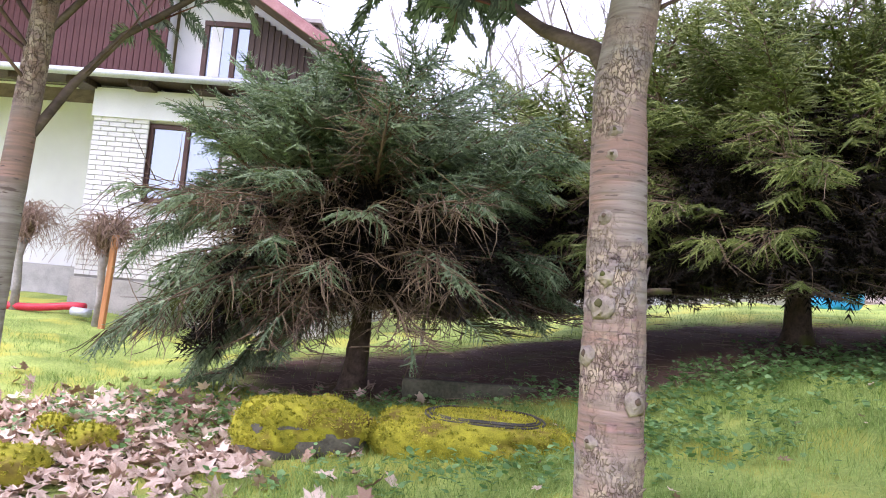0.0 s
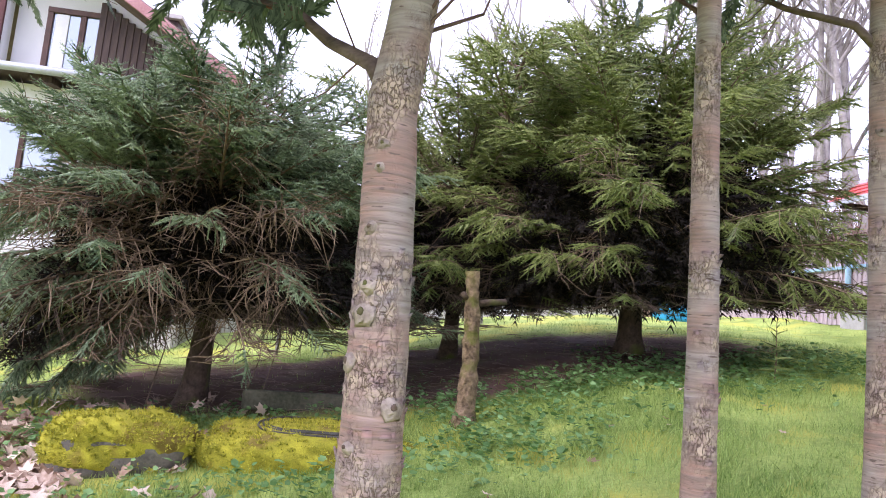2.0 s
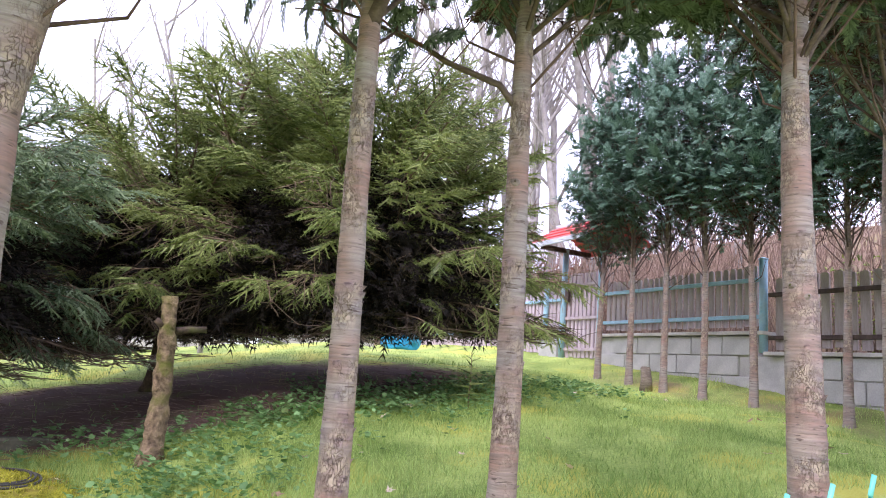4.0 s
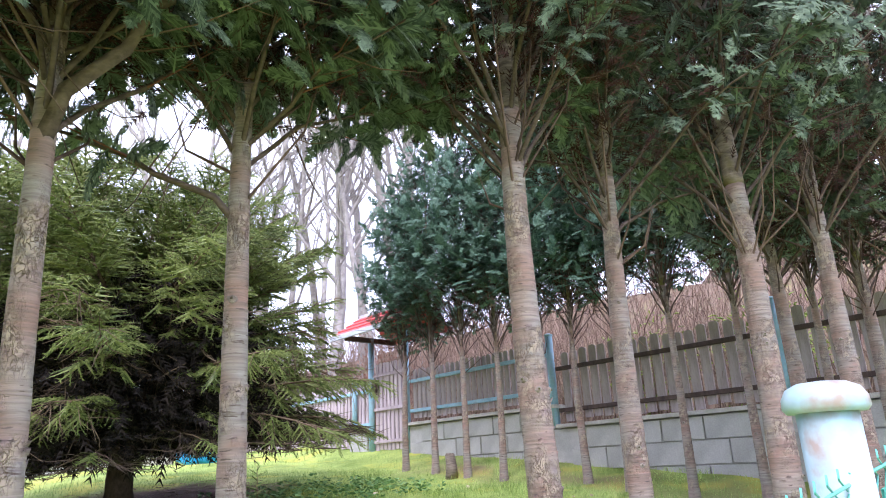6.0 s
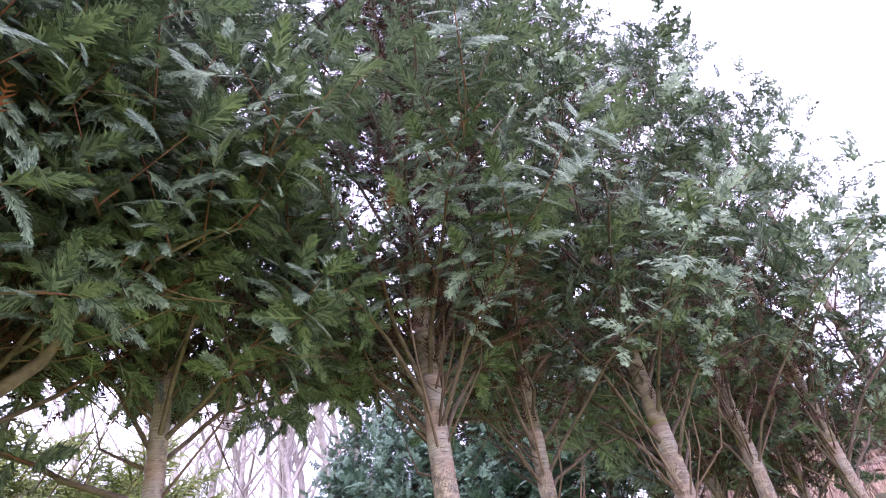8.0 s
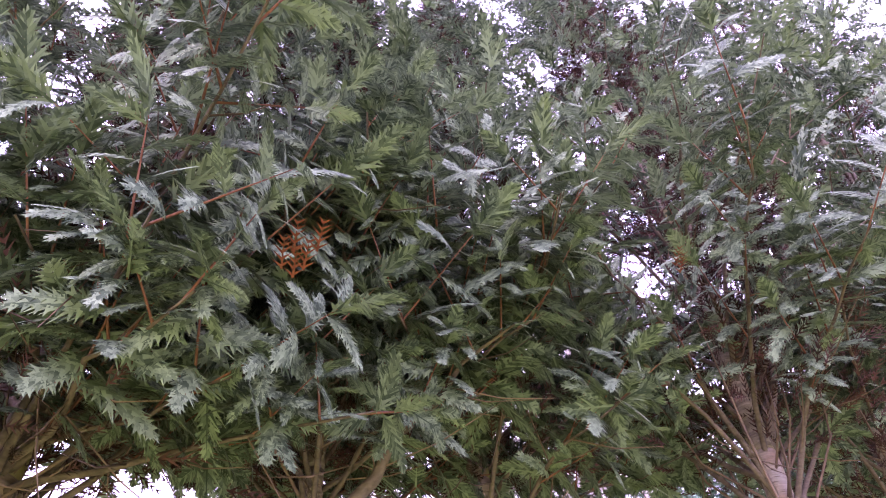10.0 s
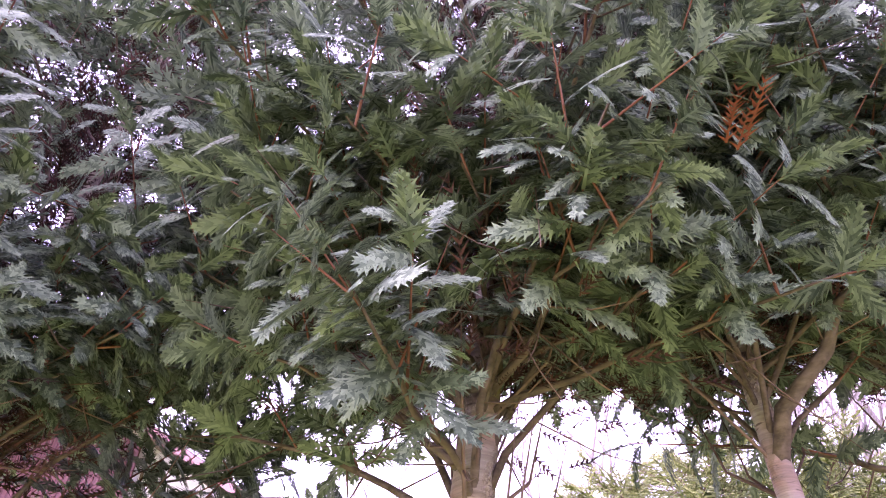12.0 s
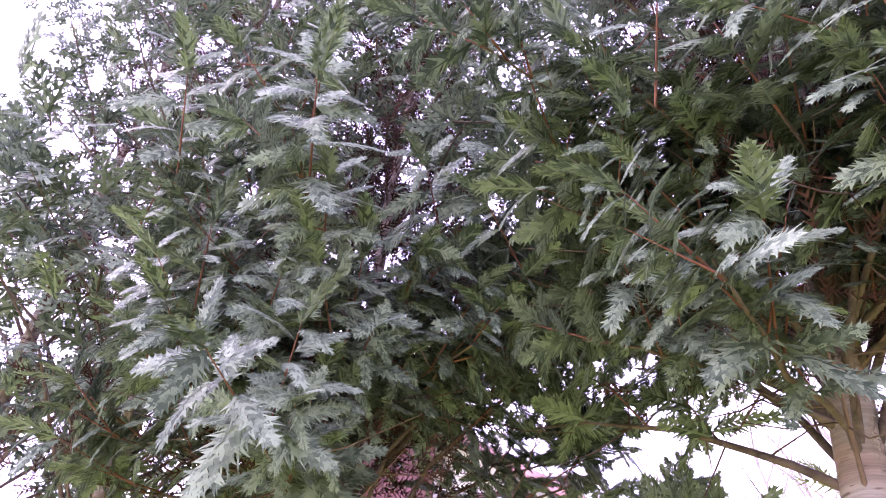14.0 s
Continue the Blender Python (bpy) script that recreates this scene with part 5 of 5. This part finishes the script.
part("top_wire", net, MESH_GREEN, wire, smooth=True)
net = Net()
sx = np.linspace(2.75, 8, 40)
for lo_, hi_ in ((0.9, 0.075),):
    v = np.concatenate([np.stack([sx, 0 * sx + WY + off, fence_top(sx) - zz], 1) for off in (0.02, 0.026) for zz in (lo_, hi_)])
    m = len(sx)
    q = np.arange(m - 1)
    tris = []
    for a, b in ((0, 1), (3, 2), (1, 3), (2, 0)):
        tris.append(np.stack([a * m + q, a * m + q + 1, b * m + q + 1], 1))
        tris.append(np.stack([a * m + q, b * m + q + 1, b * m + q], 1))
    net.add(v, np.concatenate(tris))
part("privacy_screen", net, SCREEN_GREEN, wire, "turquoise woven screen behind the wire")
post = thing("fence_post", (2.54, WY + 0.03, 0.03), "pale blue metal fence post with a domed cap", "post", "wire fence posts")
net = Net()
net.tube([(0, 0, 0.2), (0, 0, 1.0), (0, 0, 1.66)], 0.060, 24)
part("pipe", net, PALE_BLUE, post, smooth=False)
net = Net()
net.tube([(0, 0, 1.655), (0, 0, 1.665), (0, 0, 1.685), (0, 0, 1.705), (0, 0, 1.716), (0, 0, 1.72)], [0.076, 0.084, 0.083, 0.072, 0.050, 0.012], 24)
part("cap", net, PALE_BLUE, post, smooth=True)

# ---- ground cover ----
crng = np.random.RandomState(12)


def strew(n, x0, x1, y0, y1, keep):
    x, y = crng.uniform(x0, x1, n), crng.uniform(y0, y1, n)
    k = keep(x, y) > crng.rand(n)
    x, y = x[k], y[k]
    return x, y, height(x, y)


def near_more(x, y):
    return np.clip(1.2 - (np.hypot(x - 0.5, y) - 3.5) / 7, 0.12, 1)


def in_leaves(x, y):
    return (1 - soft(np.hypot((x + 2.6) / 1.75, (y - 4.5) / 1.45), 0.6, 1.1))


x, y, z = strew(230000, -6, 8, 2.4, 11, lambda x, y: near_more(x, y) * (1 - 0.97 * soil_amount(x, y)) * (1 - 0.6 * in_leaves(x, y)))
x2, y2, z2 = strew(60000, -4, 6, 2.6, 5.6, lambda x, y: (0.35 + 0.65 * (np.sin(x * 3.1 + 2 * np.sin(y * 2)) * np.sin(y * 4.3 + 1) > 0.1)) * (1 - 0.85 * in_leaves(x, y)))
x, y, z = np.concatenate([x, x2]), np.concatenate([y, y2]), np.concatenate([z, z2])
n = len(x)
o = np.stack([x, y, z], 1)
lean = crng.normal(0, 0.5, (n, 2))
h = crng.uniform(0.02, 0.055, n) * (1 + 0.9 * (np.sin(x * 2.2) * np.sin(y * 2.6 + 1) > 0.5))
tip = o + np.stack([lean[:, 0] * h, lean[:, 1] * h, h], 1)
a = crng.rand(n) * 6.28
side = np.stack([np.cos(a), np.sin(a), 0 * a], 1) * 0.003
net = Net()
net.add(np.stack([o - side - (0, 0, 0.01), o + side - (0, 0, 0.01), tip], 1).reshape(-1, 3), np.arange(n * 3).reshape(-1, 3))
tagged(part("grass", net, GRASS), "short mossy spring lawn grass", "grass", kind="stuff")

LEAF = (np.array([(0, -0.28, 0), (0.5, -0.42, 0.05), (1, 0, -0.12), (0.5, 0.42, 0.05), (0, 0.28, 0), (0.35, 0, -0.06)]), np.array([(0, 1, 5), (1, 2, 5), (2, 3, 5), (3, 4, 5), (4, 0, 5)]))


def weed_keep(x, y):
    band = np.exp(-((y - 5.45 - 0.1 * x) / 0.55) ** 2) * (0.35 + 0.65 * (np.sin(x * 2.7 + 1) * np.sin(y * 3.1 + x) > -0.1))
    patch = np.exp(-(((x - 1.1) / 0.8) ** 2 + ((y - 4.6) / 0.7) ** 2)) + 0.8 * np.exp(-(((x - 3.2) / 1.4) ** 2 + ((y - 5.6) / 0.7) ** 2)) + 0.6 * np.exp(-(((x + 0.2) / 1.0) ** 2 + ((y - 4.0) / 0.3) ** 2))
    return np.clip(0.75 * band + patch, 0, 1) * (np.hypot((x + 0.98) / 0.5, (y - 4.62) / 0.35) > 1) * (np.hypot((x - 0.22) / 0.85, (y - 4.86) / 0.58) > 1)


x, y, z = strew(5200, -3.2, 6, 3.6, 7.2, weed_keep)
net = Net()
for k in range(5):
    n = len(x)
    a = crng.rand(n) * 6.28
    d = np.stack([np.cos(a), np.sin(a), crng.uniform(0.1, 0.9, n)], 1)
    stem = np.stack([x + 0.03 * np.cos(a), y + 0.03 * np.sin(a), z + crng.uniform(0.01, 0.11, n)], 1)
    scatter(net, LEAF, stem, frames_along(d, np.tile((0.05, 0.1, 1.0), (n, 1))), crng.uniform(0.025, 0.06, n))
tagged(part("ground_weeds", net, WEED), "low green ground-cover weeds under the spruces", "weeds", kind="stuff")

for n_, (fx, fy) in enumerate(((2.9, 5.75), (3.3, 5.6), (3.8, 5.8), (2.5, 5.9), (4.2, 6.0), (3.0, 6.1), (3.7, 6.2), (2.2, 5.6))):
    fern = thing("fern", (fx, fy, float(height(fx, fy))), "low green fern with arching fronds", "fern", "ferns by the spruce")
    for q in range(6):
        net = Net()
        a = q * 1.05 + n_
        d = np.array([(math.cos(a), math.sin(a), 0.45)])
        scatter(net, make_spray(9, 0, 0.55, 200 + q, 1.6), np.array([(0, 0, 0.0)]), frames_along(d, np.array([(0, 0, 1.0)])), [0.36 + 0.05 * (q % 3)])
        part("frond", net, FERN, fern)

# twigs and needles on the bare soil
net = Net()
x, y, z = strew(2600, -2.6, 5.4, 5.6, 9.4, lambda x, y: soil_amount(x, y))
for px, py, pz in zip(x, y, z):
    a, l = crng.rand() * 6.28, crng.uniform(0.05, 0.28)
    net.tube([(px, py, pz + 0.012), (px + math.cos(a) * l / 2, py + math.sin(a) * l / 2, pz + 0.02), (px + math.cos(a) * l, py + math.sin(a) * l, pz + 0.01)], 0.0025, 3, cap=False)
tagged(part("fallen_twigs", net, BRUSH), "thin fallen twigs on the needle litter", "twigs", kind="stuff")
# upright bare shoots beside the spruce trunk
for sx_, sy_, seed in ((-1.35, 6.35, 1), (-0.55, 6.5, 2), (-0.4, 6.45, 3)):
    net = Net()
    r2 = np.random.RandomState(seed)
    z0 = float(height(sx_, sy_))
    top = np.array((0.25 * r2.rand(), 0.05, 0.75 + 0.4 * r2.rand()))
    net.tube([(0, 0, -0.02), top * 0.5 + (0.05, 0, 0), top], [0.006, 0.005, 0.002], 4, cap=False)
    for k in range(4):
        p0 = top * r2.uniform(0.3, 0.9)
        net.tube([p0, p0 + (r2.normal(0, 0.1), 0, 0.12)], [0.003, 0.001], 3, cap=False)
    ob = tagged(part("sapling", net, SPRUCE_TWIG), "thin bare upright shoot on the needle litter", "sapling")
    ob.location = (sx_, sy_, z0)

# ---- fallen leaves ----
def maple_leaf(seed):
    r = random.Random(seed)
    tips = [(-90, 0.16), (-55, 0.42), (-38, 0.30), (-12, 0.78), (10, 0.46), (38, 0.92), (58, 0.52), (90, 1.0), (122, 0.52), (142, 0.92), (170, 0.46), (192, 0.78), (218, 0.30), (235, 0.42)]
    curl, fold = r.uniform(0.1, 0.5), r.uniform(-0.5, 0.6)
    v = [(0, 0, 0)]
    for a, l in tips:
        l *= r.uniform(0.85, 1.1) * 0.55
        px, py = l * math.cos(radians(a)), l * math.sin(radians(a))
        v.append((px, py, curl * (px * px + py * py) + fold * abs(px) * 0.4 + r.uniform(-0.03, 0.06)))
    top = [(0, i, i % 14 + 1) for i in range(1, 15)]
    return np.array(v), np.array(top)


LEAVES = [maple_leaf(i) for i in range(6)]
litter = thing("leaf_litter", (0, 0, 0), "drift of dry brown fallen maple leaves", "leaves")
leaf_meshes = []
for shp in LEAVES:
    net = Net()
    v, t = shp
    net.add(np.concatenate([v, v - (0, 0, 0.012)]), np.concatenate([t, t[:, ::-1] + len(v)]))
    me = net.mesh("leaf")
    me.materials.append(DRY_LEAF)
    leaf_meshes.append(me)
x, y, z = strew(4200, -4.6, -0.2, 3.2, 6.6, lambda x, y: in_leaves(x, y) * 0.8 + 0.06 + 0.35 * np.exp(-(((x + 0.45) / 0.2) ** 2 + ((y - 4.8) / 0.3) ** 2)))
near = np.argsort(np.hypot(x + 1.9, y - 3.7))
net = Net()
for rank, k in enumerate(near):
    turn = Euler((crng.normal(0, 0.45), crng.normal(0, 0.45), crng.rand() * 6.28)).to_matrix()
    size, lift = crng.uniform(0.11, 0.20), crng.uniform(0.012, 0.06)
    if rank < 290:
        ob = new("leaf", leaf_meshes[rank % 6])
        ob.parent = litter
        ob.matrix_local = Matrix.Translation((x[k], y[k], z[k] + lift)) @ turn.to_4x4() @ Matrix.Scale(size, 4)
    else:
        scatter(net, LEAVES[rank % 6], np.array([(x[k], y[k], z[k] + lift)]), np.array(turn)[None], [size])
x, y, z = strew(170, -3.5, 6.5, 2.8, 6.0, lambda x, y: 0.5 + 0 * x)
for k in range(len(x)):
    turn = Euler((crng.normal(0, 0.3), crng.normal(0, 0.3), crng.rand() * 6.28)).to_matrix()
    scatter(net, LEAVES[k % 6], np.array([(x[k], y[k], z[k] + 0.03)]), np.array(turn)[None], [crng.uniform(0.05, 0.11)])
tagged(part("loose_leaves", net, DRY_LEAF, litter), kind="stuff")

# ---- bricks of the house front, last ----
brick_me = bevel_box(Vector((0.243, 0.03, 0.066)), 0.005)
brick_me.materials.append(BRICK)
half_me = bevel_box(Vector((0.118, 0.03, 0.066)), 0.005)
half_me.materials.append(BRICK)
for c in range(32):
    zb = 1.385 + c * 0.076
    cells = [(-5.95 + (0.125 if c % 2 else 0) + 0.25 * i, False) for i in range(3)]
    cells += [(-5.95, True)] if c % 2 else [(-5.20, True)]
    if zb < 2.45:
        cells += [(-5.075 + 0.25 * i, False) for i in range(5)]
    for xb, half in cells:
        ob = new("brick", half_me if half else brick_me)
        ob.parent = wall
        ob.location = (xb + (0.0625 if half else 0.125), FY + 0.045 + stone_rng.uniform(-0.003, 0.003), zb + 0.035)
